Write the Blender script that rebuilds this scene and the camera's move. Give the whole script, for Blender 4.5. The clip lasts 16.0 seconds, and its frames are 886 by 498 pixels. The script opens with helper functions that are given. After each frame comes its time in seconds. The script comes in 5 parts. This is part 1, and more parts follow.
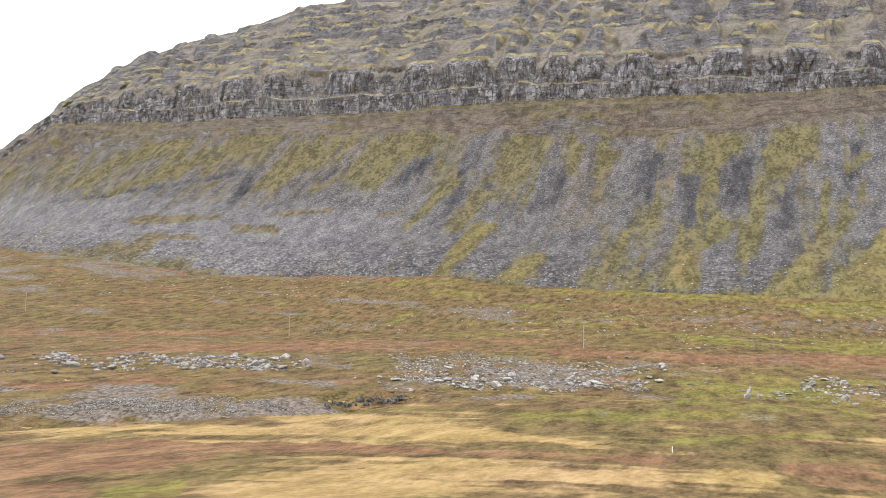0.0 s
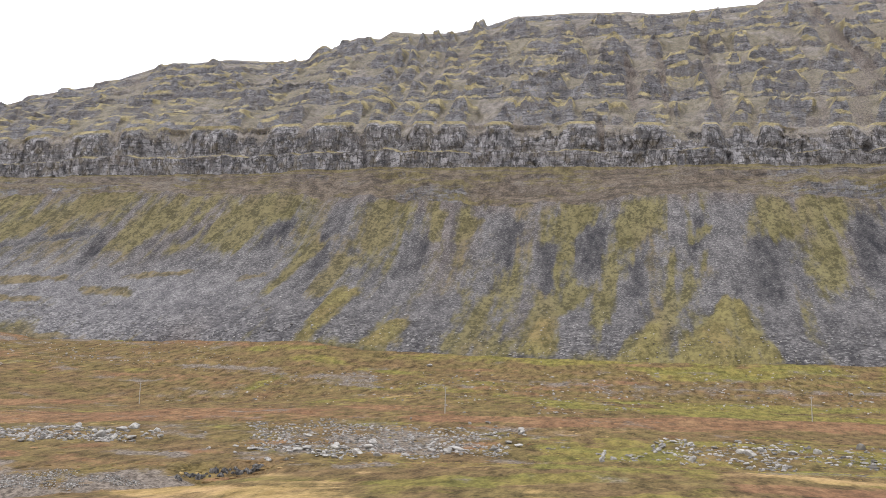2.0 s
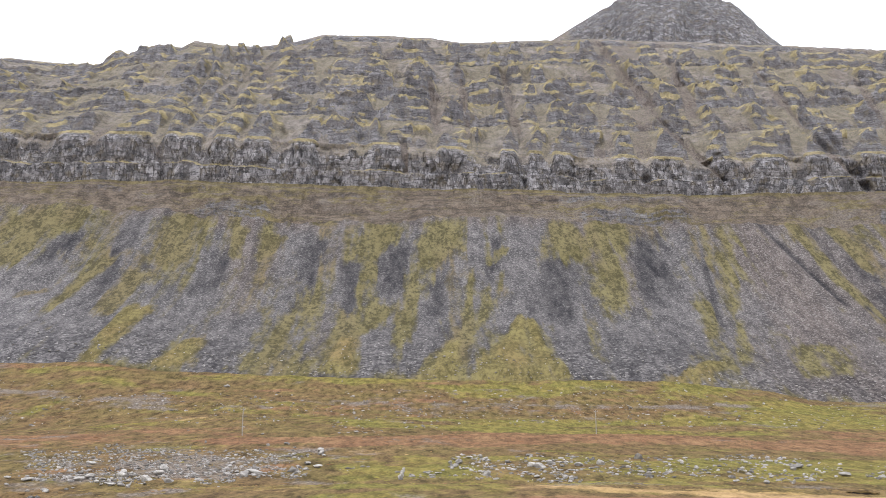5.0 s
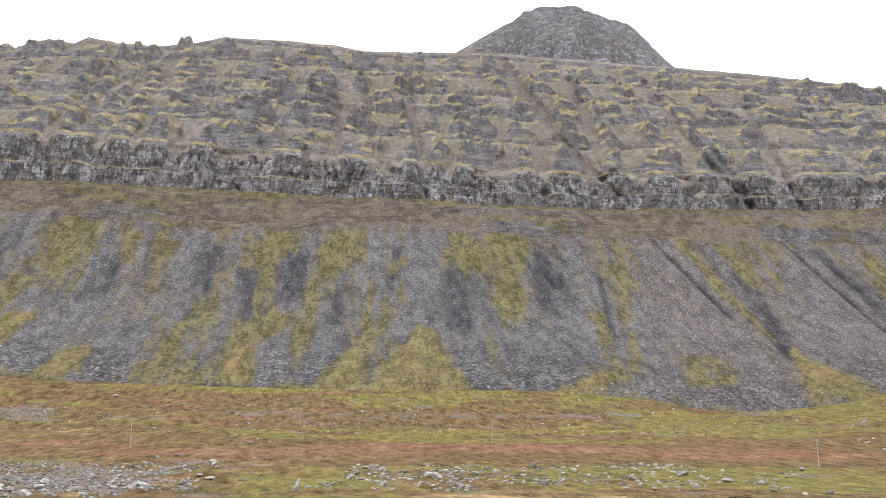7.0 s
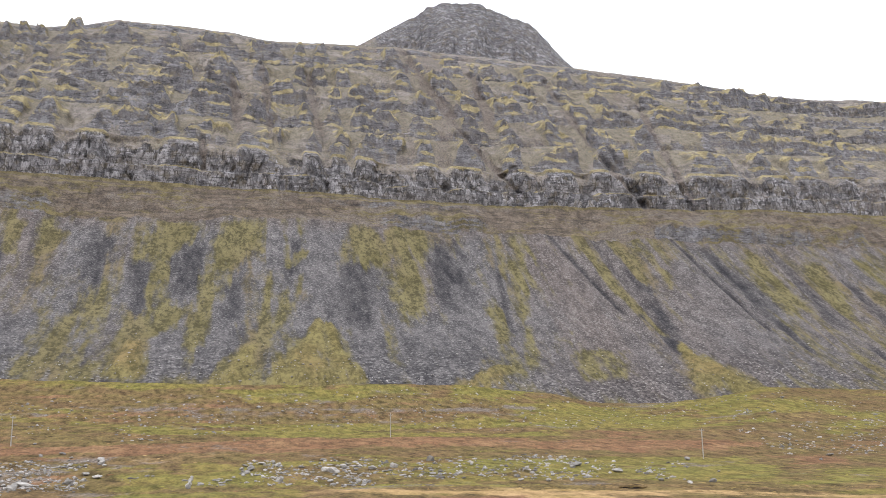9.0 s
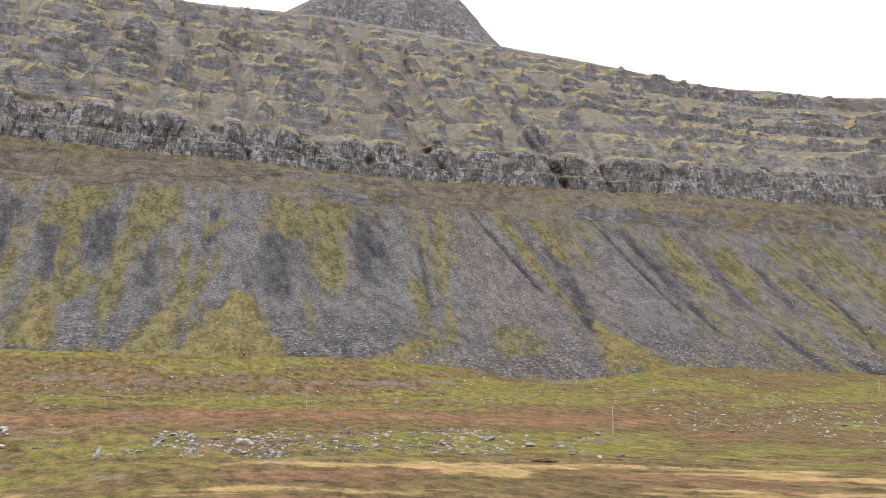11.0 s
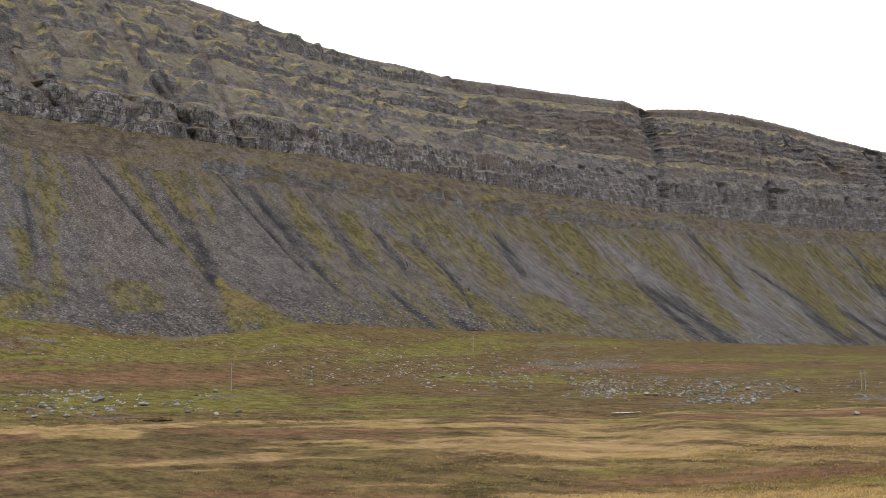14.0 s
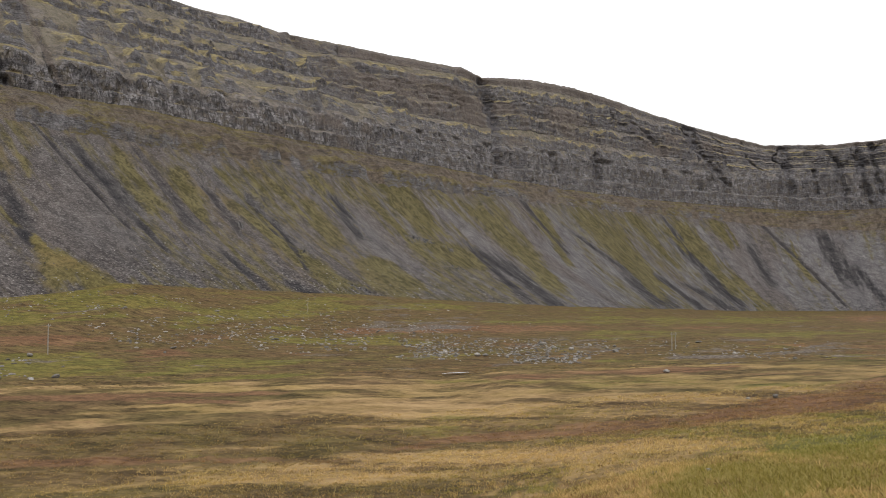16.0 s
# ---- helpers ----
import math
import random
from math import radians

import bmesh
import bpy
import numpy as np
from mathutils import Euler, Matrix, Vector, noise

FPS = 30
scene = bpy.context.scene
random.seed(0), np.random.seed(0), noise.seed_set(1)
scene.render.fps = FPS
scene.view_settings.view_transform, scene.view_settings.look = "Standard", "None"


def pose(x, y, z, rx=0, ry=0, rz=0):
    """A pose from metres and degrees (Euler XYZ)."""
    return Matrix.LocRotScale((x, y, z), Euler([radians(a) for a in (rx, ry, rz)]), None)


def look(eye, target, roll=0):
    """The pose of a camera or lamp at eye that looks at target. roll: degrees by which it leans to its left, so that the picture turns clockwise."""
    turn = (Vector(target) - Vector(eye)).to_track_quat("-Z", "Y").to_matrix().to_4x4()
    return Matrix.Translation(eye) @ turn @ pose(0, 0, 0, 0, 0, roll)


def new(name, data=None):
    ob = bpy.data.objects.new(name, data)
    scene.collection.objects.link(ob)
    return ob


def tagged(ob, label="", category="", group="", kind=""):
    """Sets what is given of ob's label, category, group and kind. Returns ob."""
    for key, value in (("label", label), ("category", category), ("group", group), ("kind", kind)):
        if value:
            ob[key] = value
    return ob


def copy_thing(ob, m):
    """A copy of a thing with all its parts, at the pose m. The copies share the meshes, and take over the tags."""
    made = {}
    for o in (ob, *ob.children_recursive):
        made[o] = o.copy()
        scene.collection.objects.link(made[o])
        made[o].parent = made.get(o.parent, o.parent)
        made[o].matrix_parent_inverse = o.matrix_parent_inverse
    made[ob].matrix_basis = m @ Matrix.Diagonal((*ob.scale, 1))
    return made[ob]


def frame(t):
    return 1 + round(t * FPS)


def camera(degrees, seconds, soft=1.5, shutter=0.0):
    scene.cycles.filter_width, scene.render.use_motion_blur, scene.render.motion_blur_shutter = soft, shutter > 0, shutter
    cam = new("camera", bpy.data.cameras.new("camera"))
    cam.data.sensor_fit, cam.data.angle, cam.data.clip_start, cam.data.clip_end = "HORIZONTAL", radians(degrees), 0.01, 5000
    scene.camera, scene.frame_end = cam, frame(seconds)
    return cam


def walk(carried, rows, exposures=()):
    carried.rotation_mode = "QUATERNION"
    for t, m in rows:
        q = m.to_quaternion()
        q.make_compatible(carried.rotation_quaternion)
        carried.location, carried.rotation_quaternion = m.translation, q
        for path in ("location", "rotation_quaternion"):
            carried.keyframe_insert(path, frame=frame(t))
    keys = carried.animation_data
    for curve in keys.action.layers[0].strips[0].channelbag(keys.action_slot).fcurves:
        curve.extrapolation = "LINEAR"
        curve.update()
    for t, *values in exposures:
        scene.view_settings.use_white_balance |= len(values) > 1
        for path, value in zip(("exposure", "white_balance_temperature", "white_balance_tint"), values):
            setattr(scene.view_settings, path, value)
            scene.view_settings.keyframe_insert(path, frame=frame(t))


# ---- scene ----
EYE = 20.0  # the eye's height over the low valley floor


def turned(yaw, pitch, roll):
    """A pose at the standpoint: degrees to the right of the mountain's square-on line, up, and lean."""
    a, b = radians(yaw), radians(pitch)
    ahead = Vector((math.sin(a) * math.cos(b), math.cos(a) * math.cos(b), math.sin(b)))
    return look((0, 0, EYE), Vector((0, 0, EYE)) + ahead * 100, roll)


cam = camera(53.67, 16.0, soft=0.6, shutter=0.12)
TURNS = [
    (0.0, -21.0, 4.433, 1.254), (0.5, -18.672, 5.525, 0.995), (1.0, -16.822, 7.779, 0.867), (1.5, -15.174, 8.59, 0.663),
    (2.0, -12.099, 8.844, 0.958), (2.5, -8.865, 9.133, 0.76), (3.0, -7.151, 9.933, 0.634), (3.5, -5.499, 10.183, 0.415),
    (4.0, -3.186, 9.865, 0.099), (6.5, 5.809, 10.774, -0.164), (7.0, 7.494, 10.746, -0.322), (7.5, 9.258, 10.675, -0.771),
    (8.0, 10.997, 10.448, -1.075), (8.5, 12.493, 10.294, -0.768), (9.0, 14.106, 10.315, -0.806), (11.5, 22.402, 8.244, -0.014),
    (12.0, 27.074, 8.431, -0.496), (12.5, 32.348, 7.545, -0.409), (13.0, 37.37, 7.157, -0.311), (13.5, 40.669, 6.904, -0.107),
    (14.0, 43.553, 5.811, -0.141), (14.5, 46.961, 5.345, -0.357), (15.0, 49.485, 4.517, 0.192), (15.5, 51.397, 4.04, 0.228),
    (16.0, 54.25, 3.354, 0.089)]
EXPOSURES = [(0.0, 0.84, 6350, 10.0), (1.0, 0.83, 6290, 10.7), (2.0, 0.63, 6230, 11.3), (2.5, 0.69, 6210, 11.7), (3.0, 0.81, 6190, 12.0), (3.5, 0.71, 6170, 12.0), (6.5, 0.75, 6170, 12.0), (9.0, 0.67, 6170, 12.0), (11.5, 0.62, 6362, 10.3), (12.0, 0.43, 6400, 10.0), (12.5, 0.35, 6420, 10.0), (14.0, -0.11, 6480, 10.0), (14.5, -0.15, 6510, 10.0), (16.0, -0.15, 6600, 10.0)]
walk(cam, [(t, turned(a, b, c)) for t, a, b, c in TURNS], EXPOSURES)

# ---- world and light: a bright, even overcast ----
world = bpy.data.worlds.new("overcast_sky")
scene.world = world
world.use_nodes = True
wn = world.node_tree
wn.nodes.clear()
sky = wn.nodes.new("ShaderNodeTexSky")
sky.sky_type, sky.sun_disc = "NISHITA", False
sky.sun_elevation, sky.sun_rotation = radians(48), radians(215)
sky.air_density, sky.dust_density = 1.0, 4.0
gain = wn.nodes.new("ShaderNodeVectorMath")
gain.operation = "SCALE"
gain.inputs[3].default_value = 0.10
cloud = wn.nodes.new("ShaderNodeMix")
cloud.data_type = "RGBA"
cloud.inputs[0].default_value = 0.88
cloud.inputs[7].default_value = (1.36, 1.366, 1.385, 1)
back = wn.nodes.new("ShaderNodeBackground")
out = wn.nodes.new("ShaderNodeOutputWorld")
wn.links.new(sky.outputs[0], gain.inputs[0])
wn.links.new(gain.outputs[0], cloud.inputs[6])
wn.links.new(cloud.outputs[2], back.inputs[0])
wn.links.new(back.outputs[0], out.inputs[0])
lamp = bpy.data.lights.new("sun", "SUN")
lamp.energy, lamp.angle, lamp.color = 1.0, radians(25), (1.0, 0.96, 0.9)
sun = new("sun", lamp)
sun.matrix_world = look((0, 0, 600), (-0.57 * -300, 300, 600 - 480))


# ---- noise ----
def lattice(ix, iy, seed):
    h = (ix.astype(np.int64) * 374761393 + iy.astype(np.int64) * 668265263 + seed * 974634777) & 0xFFFFFFFF
    h = ((h ^ (h >> 13)) * 1274126177) & 0xFFFFFFFF
    h = ((h ^ (h >> 16)) * 2246822519) & 0xFFFFFFFF
    return ((h ^ (h >> 15)) & 0xFFFFFF) / float(0xFFFFFF)


def value(x, y, seed=0):
    """Smooth noise from -1 to 1."""
    x, y = np.broadcast_arrays(np.asarray(x, float), np.asarray(y, float))
    ix, iy = np.atleast_1d(np.floor(x)), np.atleast_1d(np.floor(y))
    fx, fy = x - ix, y - iy
    fx, fy = fx * fx * (3 - 2 * fx), fy * fy * (3 - 2 * fy)
    a, b = lattice(ix, iy, seed), lattice(ix + 1, iy, seed)
    c, d = lattice(ix, iy + 1, seed), lattice(ix + 1, iy + 1, seed)
    return ((a * (1 - fx) + b * fx) * (1 - fy) + (c * (1 - fx) + d * fx) * fy) * 2 - 1


def fbm(x, y, seed=0, octaves=4, rough=0.5):
    total, size, norm = 0, 1.0, 0
    for k in range(octaves):
        total = total + size * value(x * 2.03**k, y * 2.03**k, seed + 31 * k)
        norm += size
        size *= rough
    return total / norm


def ridge(x, y, seed=0, octaves=3):
    total, size, norm = 0, 1.0, 0
    for k in range(octaves):
        total = total + size * (1 - 2 * np.abs(value(x * 2.1**k, y * 2.1**k, seed + 17 * k)))
        norm += size
        size *= 0.5
    return total / norm


def smooth(a, b, x):
    t = np.clip((x - a) / (b - a), 0, 1)
    return t * t * (3 - 2 * t)


# ---- materials ----
class Nodes:
    """A node material being written."""

    def __init__(self, name, gloss=0.2):
        self.mat = bpy.data.materials.new(name)
        self.mat.use_nodes = True
        self.tree = self.mat.node_tree
        self.bsdf = self.tree.nodes["Principled BSDF"]
        self.bsdf.inputs["Roughness"].default_value = 0.9
        self.bsdf.inputs["Specular IOR Level"].default_value = gloss

    def add(self, kind, **given):
        node = self.tree.nodes.new(kind)
        for key, val in given.items():
            setattr(node, key, val)
        return node

    def link(self, a, b):
        self.tree.links.new(a, b)

    def put(self, slot, val):
        if hasattr(val, "is_linked"):
            self.link(val, slot)
        elif isinstance(val, tuple) and len(val) == 3 and slot.type == "RGBA":
            slot.default_value = (*val, 1)
        else:
            slot.default_value = val

    def coords(self, stretch=(1, 1, 1)):
        tc = self.add("ShaderNodeTexCoord")
        mp = self.add("ShaderNodeMapping")
        mp.inputs["Scale"].default_value = stretch
        self.link(tc.outputs["Object"], mp.inputs["Vector"])
        return mp.outputs[0]

    def noise(self, scale, stretch=(1, 1, 1), detail=4.0, rough=0.6, warp=0.0):
        n = self.add("ShaderNodeTexNoise")
        n.inputs["Scale"].default_value, n.inputs["Detail"].default_value = scale, detail
        n.inputs["Roughness"].default_value, n.inputs["Distortion"].default_value = rough, warp
        self.link(self.coords(stretch), n.inputs["Vector"])
        return n.outputs["Fac"]

    def cells(self, scale, stretch=(1, 1, 1), feature="F1", out="Distance"):
        n = self.add("ShaderNodeTexVoronoi", feature=feature)
        n.inputs["Scale"].default_value = scale
        self.link(self.coords(stretch), n.inputs["Vector"])
        return n.outputs[out]

    def ramp(self, fac, a, b, lo=0.0, hi=1.0):
        n = self.add("ShaderNodeMapRange")
        n.interpolation_type = "SMOOTHSTEP"
        for k, val in enumerate((fac, a, b, lo, hi)):
            self.put(n.inputs[k], val)
        return n.outputs[0]

    def math(self, op, a, b=0.0):
        n = self.add("ShaderNodeMath", operation=op)
        self.put(n.inputs[0], a)
        self.put(n.inputs[1], b)
        return n.outputs[0]

    def mix(self, fac, a, b, blend="MIX"):
        n = self.add("ShaderNodeMix", data_type="RGBA", blend_type=blend)
        self.put(n.inputs[0], fac)
        self.put(n.inputs[6], a)
        self.put(n.inputs[7], b)
        return n.outputs[2]

    def attr(self, name):
        return self.add("ShaderNodeAttribute", attribute_name=name).outputs["Fac"]

    def up(self):
        geo = self.add("ShaderNodeNewGeometry")
        sep = self.add("ShaderNodeSeparateXYZ")
        self.link(geo.outputs["Normal"], sep.inputs[0])
        return sep.outputs["Z"]

    def bump(self, height, strength, distance):
        n = self.add("ShaderNodeBump")
        n.inputs["Strength"].default_value, n.inputs["Distance"].default_value = strength, distance
        self.link(height, n.inputs["Height"])
        self.link(n.outputs[0], self.bsdf.inputs["Normal"])

    def done(self, colour):
        self.put(self.bsdf.inputs["Base Color"], colour)
        return self.mat


def scree_material():
    m = Nodes("scree_and_moss", 0.05)
    shades = []
    for scale in (1.1, 0.6):
        sep = m.add("ShaderNodeSeparateColor")
        m.link(m.cells(scale, out="Color"), sep.inputs[0])
        shades.append(sep.outputs[0])
    fine, mid = m.noise(0.55, (1, 0.55, 0.55), detail=3, rough=0.6), m.noise(0.14, (1, 0.5, 0.5), detail=4, rough=0.6)
    broad = m.noise(0.03, detail=5)
    each = m.mix(m.math("MULTIPLY", m.attr("coarse"), 0.7), shades[0], shades[1])
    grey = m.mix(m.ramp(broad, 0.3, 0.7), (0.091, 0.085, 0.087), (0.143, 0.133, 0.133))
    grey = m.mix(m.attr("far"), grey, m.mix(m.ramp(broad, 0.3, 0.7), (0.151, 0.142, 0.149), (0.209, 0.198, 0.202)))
    grey = m.mix(m.attr("brown"), grey, (0.132, 0.108, 0.098))
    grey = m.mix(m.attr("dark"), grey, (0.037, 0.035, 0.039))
    grey = m.mix(m.ramp(mid, 0.35, 0.65), m.mix(0.35, grey, (0.02, 0.02, 0.022)), m.mix(0.12, grey, (0.3, 0.28, 0.26)))
    low, high = m.mix(m.math("ADD", m.math("MULTIPLY", m.attr("coarse"), 0.25), 0.42), grey, (0.012, 0.012, 0.014)), m.mix(m.math("MULTIPLY", m.ramp(each, 0.75, 1.0, 0.05, m.math("ADD", m.math("MULTIPLY", m.attr("coarse"), 0.3), 0.42)), m.math("SUBTRACT", 1.0, m.math("MULTIPLY", m.attr("dark"), 0.75))), grey, (0.26, 0.247, 0.238))
    grey = m.mix(m.ramp(m.mix(0.45, each, fine), 0.25, 0.75), low, high)
    tuft = m.mix(0.6, mid, m.noise(0.42, (1, 0.7, 0.7), detail=5, rough=0.75))
    green = m.mix(m.ramp(tuft, 0.42, 0.58), (0.060, 0.053, 0.027), (0.156, 0.135, 0.066))
    dry = m.mix(m.ramp(tuft, 0.42, 0.58), (0.062, 0.053, 0.032), (0.150, 0.118, 0.068))
    green = m.mix(m.ramp(broad, 0.46, 0.62, 0.0, 0.6), green, m.mix(m.ramp(tuft, 0.36, 0.64), (0.046, 0.041, 0.018), (0.112, 0.096, 0.040)))
    green = m.mix(m.attr("tint"), green, dry)
    gold = m.mix(m.ramp(tuft, 0.40, 0.60), (0.088, 0.073, 0.029), m.mix(m.ramp(broad, 0.45, 0.65), (0.186, 0.156, 0.060), (0.205, 0.150, 0.064)))
    green = m.mix(m.math("MULTIPLY", m.attr("gold"), 0.7), green, gold)
    edge = m.math("ADD", m.attr("moss"), m.math("MULTIPLY", m.math("SUBTRACT", m.noise(0.22, (1, 0.45, 0.45), detail=5, rough=0.62), 0.5), 1.35))
    col = m.mix(m.ramp(edge, 0.12, 0.95, 0.0, 0.95), grey, green)
    rock = m.mix(m.ramp(fine, 0.35, 0.65), (0.02, 0.019, 0.02), (0.14, 0.132, 0.13))
    col = m.mix(m.ramp(m.attr("rock"), 0.25, 0.6), col, rock)
    m.bump(m.mix(0.5, each, fine), 0.8, 0.8)
    return m.done(col)


def cliff_material():
    m = Nodes("layered_basalt")
    fine, mid = m.noise(0.7, (1, 1, 1.2), detail=5, rough=0.75), m.noise(0.12, detail=4, rough=0.6)
    column = m.noise(0.26, (1, 1, 0.4), detail=5, rough=0.7)
    sep = m.add("ShaderNodeSeparateColor")
    m.link(m.cells(0.36, (1, 1, 0.4), out="Color"), sep.inputs[0])
    block = sep.outputs[0]
    joint = m.cells(0.30, (1, 1, 0.3), feature="DISTANCE_TO_EDGE")
    layer = m.noise(0.16, (0.05, 0.05, 1), detail=6)
    bedding = m.noise(0.3, (0.3, 0.3, 1.6), detail=4, rough=0.6)
    face = m.noise(0.045, (1, 1, 0.4), detail=3)
    broad = m.noise(0.025, detail=4)
    upright = m.attr("column")
    grain = m.mix(m.ramp(upright, 0.2, 0.6), m.mix(0.45, bedding, column), m.mix(0.55, column, block))
    rock = m.mix(m.ramp(grain, 0.29, 0.71), (0.120, 0.115, 0.120), (0.345, 0.331, 0.340))
    sep = m.add("ShaderNodeSeparateColor")
    m.link(m.cells(0.17, (1, 1, 0.8), out="Color"), sep.inputs[0])
    rock = m.mix(m.ramp(m.mix(0.35, sep.outputs[0], fine), 0.25, 0.6, 0.5, 0.0), rock, (0.042, 0.040, 0.042))
    rock = m.mix(m.ramp(face, 0.56, 0.40, 0.0, 0.25), rock, (0.045, 0.044, 0.048))
    seam = m.noise(0.5, (0.16, 0.16, 1), detail=3, rough=0.6)
    rock = m.mix(m.ramp(seam, 0.47, 0.41, 0.0, 0.62), rock, (0.026, 0.024, 0.025))
    rock = m.mix(m.ramp(layer, 0.45, 0.62, 0.0, 0.5), rock, (0.130, 0.114, 0.105))
    rock = m.mix(m.ramp(fine, 0.54, 0.66, 0.0, 0.3), rock, (0.38, 0.365, 0.36))
    rock = m.mix(m.ramp(fine, 0.46, 0.38, 0.0, 0.62), rock, (0.022, 0.021, 0.023))
    # tone: darker rock beds, and shade painted into the recesses
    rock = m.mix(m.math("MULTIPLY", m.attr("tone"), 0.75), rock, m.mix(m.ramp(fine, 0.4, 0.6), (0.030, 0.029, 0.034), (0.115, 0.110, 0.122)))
    split = m.math("MULTIPLY", m.math("MULTIPLY", m.ramp(joint, 0.09, 0.02), m.attr("column")), m.ramp(mid, 0.35, 0.6))
    rock = m.mix(split, rock, (0.016, 0.015, 0.017))
    rock = m.mix(m.ramp(mid, 0.50, 0.66, 0.0, 0.45), rock, (0.150, 0.124, 0.085))
    ragged = m.math("SUBTRACT", m.noise(0.3, (1, 1, 1.4), detail=5, rough=0.75), 0.5)
    flank = m.mix(m.ramp(m.mix(0.5, mid, fine), 0.36, 0.64), (0.094, 0.083, 0.075), (0.262, 0.232, 0.205))
    flank = m.mix(m.ramp(m.math("ADD", broad, m.attr("moss")), 0.48, 0.68, 0.0, 0.4), flank, m.mix(m.ramp(fine, 0.36, 0.64), (0.085, 0.073, 0.040), (0.205, 0.175, 0.094)))
    flank = m.mix(m.math("MULTIPLY", m.attr("ledge"), 0.7), flank, m.mix(m.ramp(fine, 0.36, 0.64), (0.056, 0.045, 0.036), (0.170, 0.138, 0.110)))
    bare = m.math("ADD", m.attr("face"), m.math("MULTIPLY", ragged, 1.7))
    bare = m.math("ADD", bare, m.math("MULTIPLY", m.math("SUBTRACT", 0.6, m.up()), 0.6))
    col = m.mix(m.ramp(bare, 0.30, 0.66), flank, rock)
    turf = m.math("ADD", m.attr("cap"), m.math("MULTIPLY", ragged, 1.4))
    sward = m.mix(m.ramp(m.mix(0.5, mid, fine), 0.36, 0.64), (0.125, 0.103, 0.056), (0.370, 0.312, 0.168))
    sward = m.mix(m.attr("ledge"), sward, m.mix(m.ramp(m.mix(0.5, mid, fine), 0.36, 0.64), (0.064, 0.053, 0.025), (0.190, 0.156, 0.068)))
    col = m.mix(m.ramp(turf, 0.30, 0.72, 0.0, 0.92), col, sward)
    laid = col
    earth = m.mix(m.ramp(fine, 0.36, 0.64), (0.075, 0.064, 0.057), (0.205, 0.170, 0.150))
    earth = m.mix(m.attr("ledge"), earth, m.mix(m.ramp(m.mix(0.5, mid, fine), 0.38, 0.62), (0.052, 0.040, 0.031), (0.176, 0.138, 0.104)))
    earth = m.mix(m.math("MULTIPLY", m.attr("ledge"), m.ramp(seam, 0.48, 0.42, 0.0, 0.6)), earth, (0.030, 0.025, 0.022))
    col = m.mix(m.ramp(m.math("ADD", m.attr("brown"), m.math("SUBTRACT", m.noise(0.3, detail=5), 0.5)), 0.40, 0.85, 0.0, 0.8), col, earth)
    col = m.mix(m.math("MULTIPLY", m.attr("ledge"), m.ramp(turf, 0.35, 0.8, 0.0, 0.75)), col, laid)
    m.bump(m.math("ADD", m.math("ADD", column, block), fine), 0.8, 1.8)
    return m.done(col)


def growth_colours(m, fine, patch):
    """Heath, straw, rust and green growth, from dark to light by the fine noise."""
    def pair(a, b):
        return m.mix(m.ramp(fine, 0.32, 0.68), a, b)
    heath = m.mix(m.ramp(patch, 0.35, 0.65), pair((0.038, 0.025, 0.014), (0.188, 0.124, 0.062)), pair((0.036, 0.028, 0.012), (0.180, 0.136, 0.056)))
    straw = m.mix(m.ramp(patch, 0.35, 0.65), pair((0.190, 0.124, 0.055), (0.402, 0.275, 0.140)), pair((0.165, 0.112, 0.042), (0.350, 0.248, 0.105)))
    rust = m.mix(m.ramp(patch, 0.38, 0.62), pair((0.064, 0.036, 0.021), (0.216, 0.120, 0.066)), pair((0.070, 0.042, 0.023), (0.256, 0.154, 0.082)))
    green = m.mix(m.ramp(patch, 0.4, 0.6), pair((0.058, 0.048, 0.016), (0.222, 0.178, 0.056)), pair((0.052, 0.048, 0.015), (0.194, 0.172, 0.050)))
    return heath, straw, rust, green


def ground_material():
    m = Nodes("heath_and_grass", 0.05)
    near = m.noise(1.6, (1, 0.5, 1), detail=5, rough=0.65)
    fine = m.mix(0.45, m.noise(0.32, (1, 0.4, 1), detail=3, rough=0.6), near)
    patch = m.noise(0.06, detail=6, rough=0.65)
    heath, straw, rust, green = growth_colours(m, fine, patch)
    gravel = m.mix(m.ramp(m.mix(0.5, m.noise(0.8, detail=3), near), 0.36, 0.64), (0.056, 0.045, 0.037), (0.215, 0.180, 0.150))
    jitter = m.math("MULTIPLY", m.math("SUBTRACT", m.noise(0.12, (1, 0.6, 1), detail=6, rough=0.7), 0.5), 1.8)
    col = heath
    for name, paint in (("straw", straw), ("rust", rust), ("green", green), ("gravel", gravel)):
        col = m.mix(m.ramp(m.math("ADD", m.attr(name), jitter), 0.30, 0.74), col, paint)
    m.bump(fine, 0.6, 0.25)
    return m.done(col)


def boulder_material():
    m = Nodes("lichened_stone")
    fine = m.noise(2.2, detail=7, rough=0.7)
    rnd = m.add("ShaderNodeObjectInfo").outputs["Random"]
    col = m.mix(rnd, (0.19, 0.176, 0.16), (0.50, 0.475, 0.44))
    col = m.mix(m.ramp(fine, 0.35, 0.7), m.mix(0.55, col, (0.04, 0.038, 0.036)), col)
    col = m.mix(m.ramp(m.noise(0.9, detail=4), 0.58, 0.7, 0.0, 0.6), col, (0.12, 0.105, 0.05))
    m.bump(fine, 0.6, 0.15)
    return m.done(col)


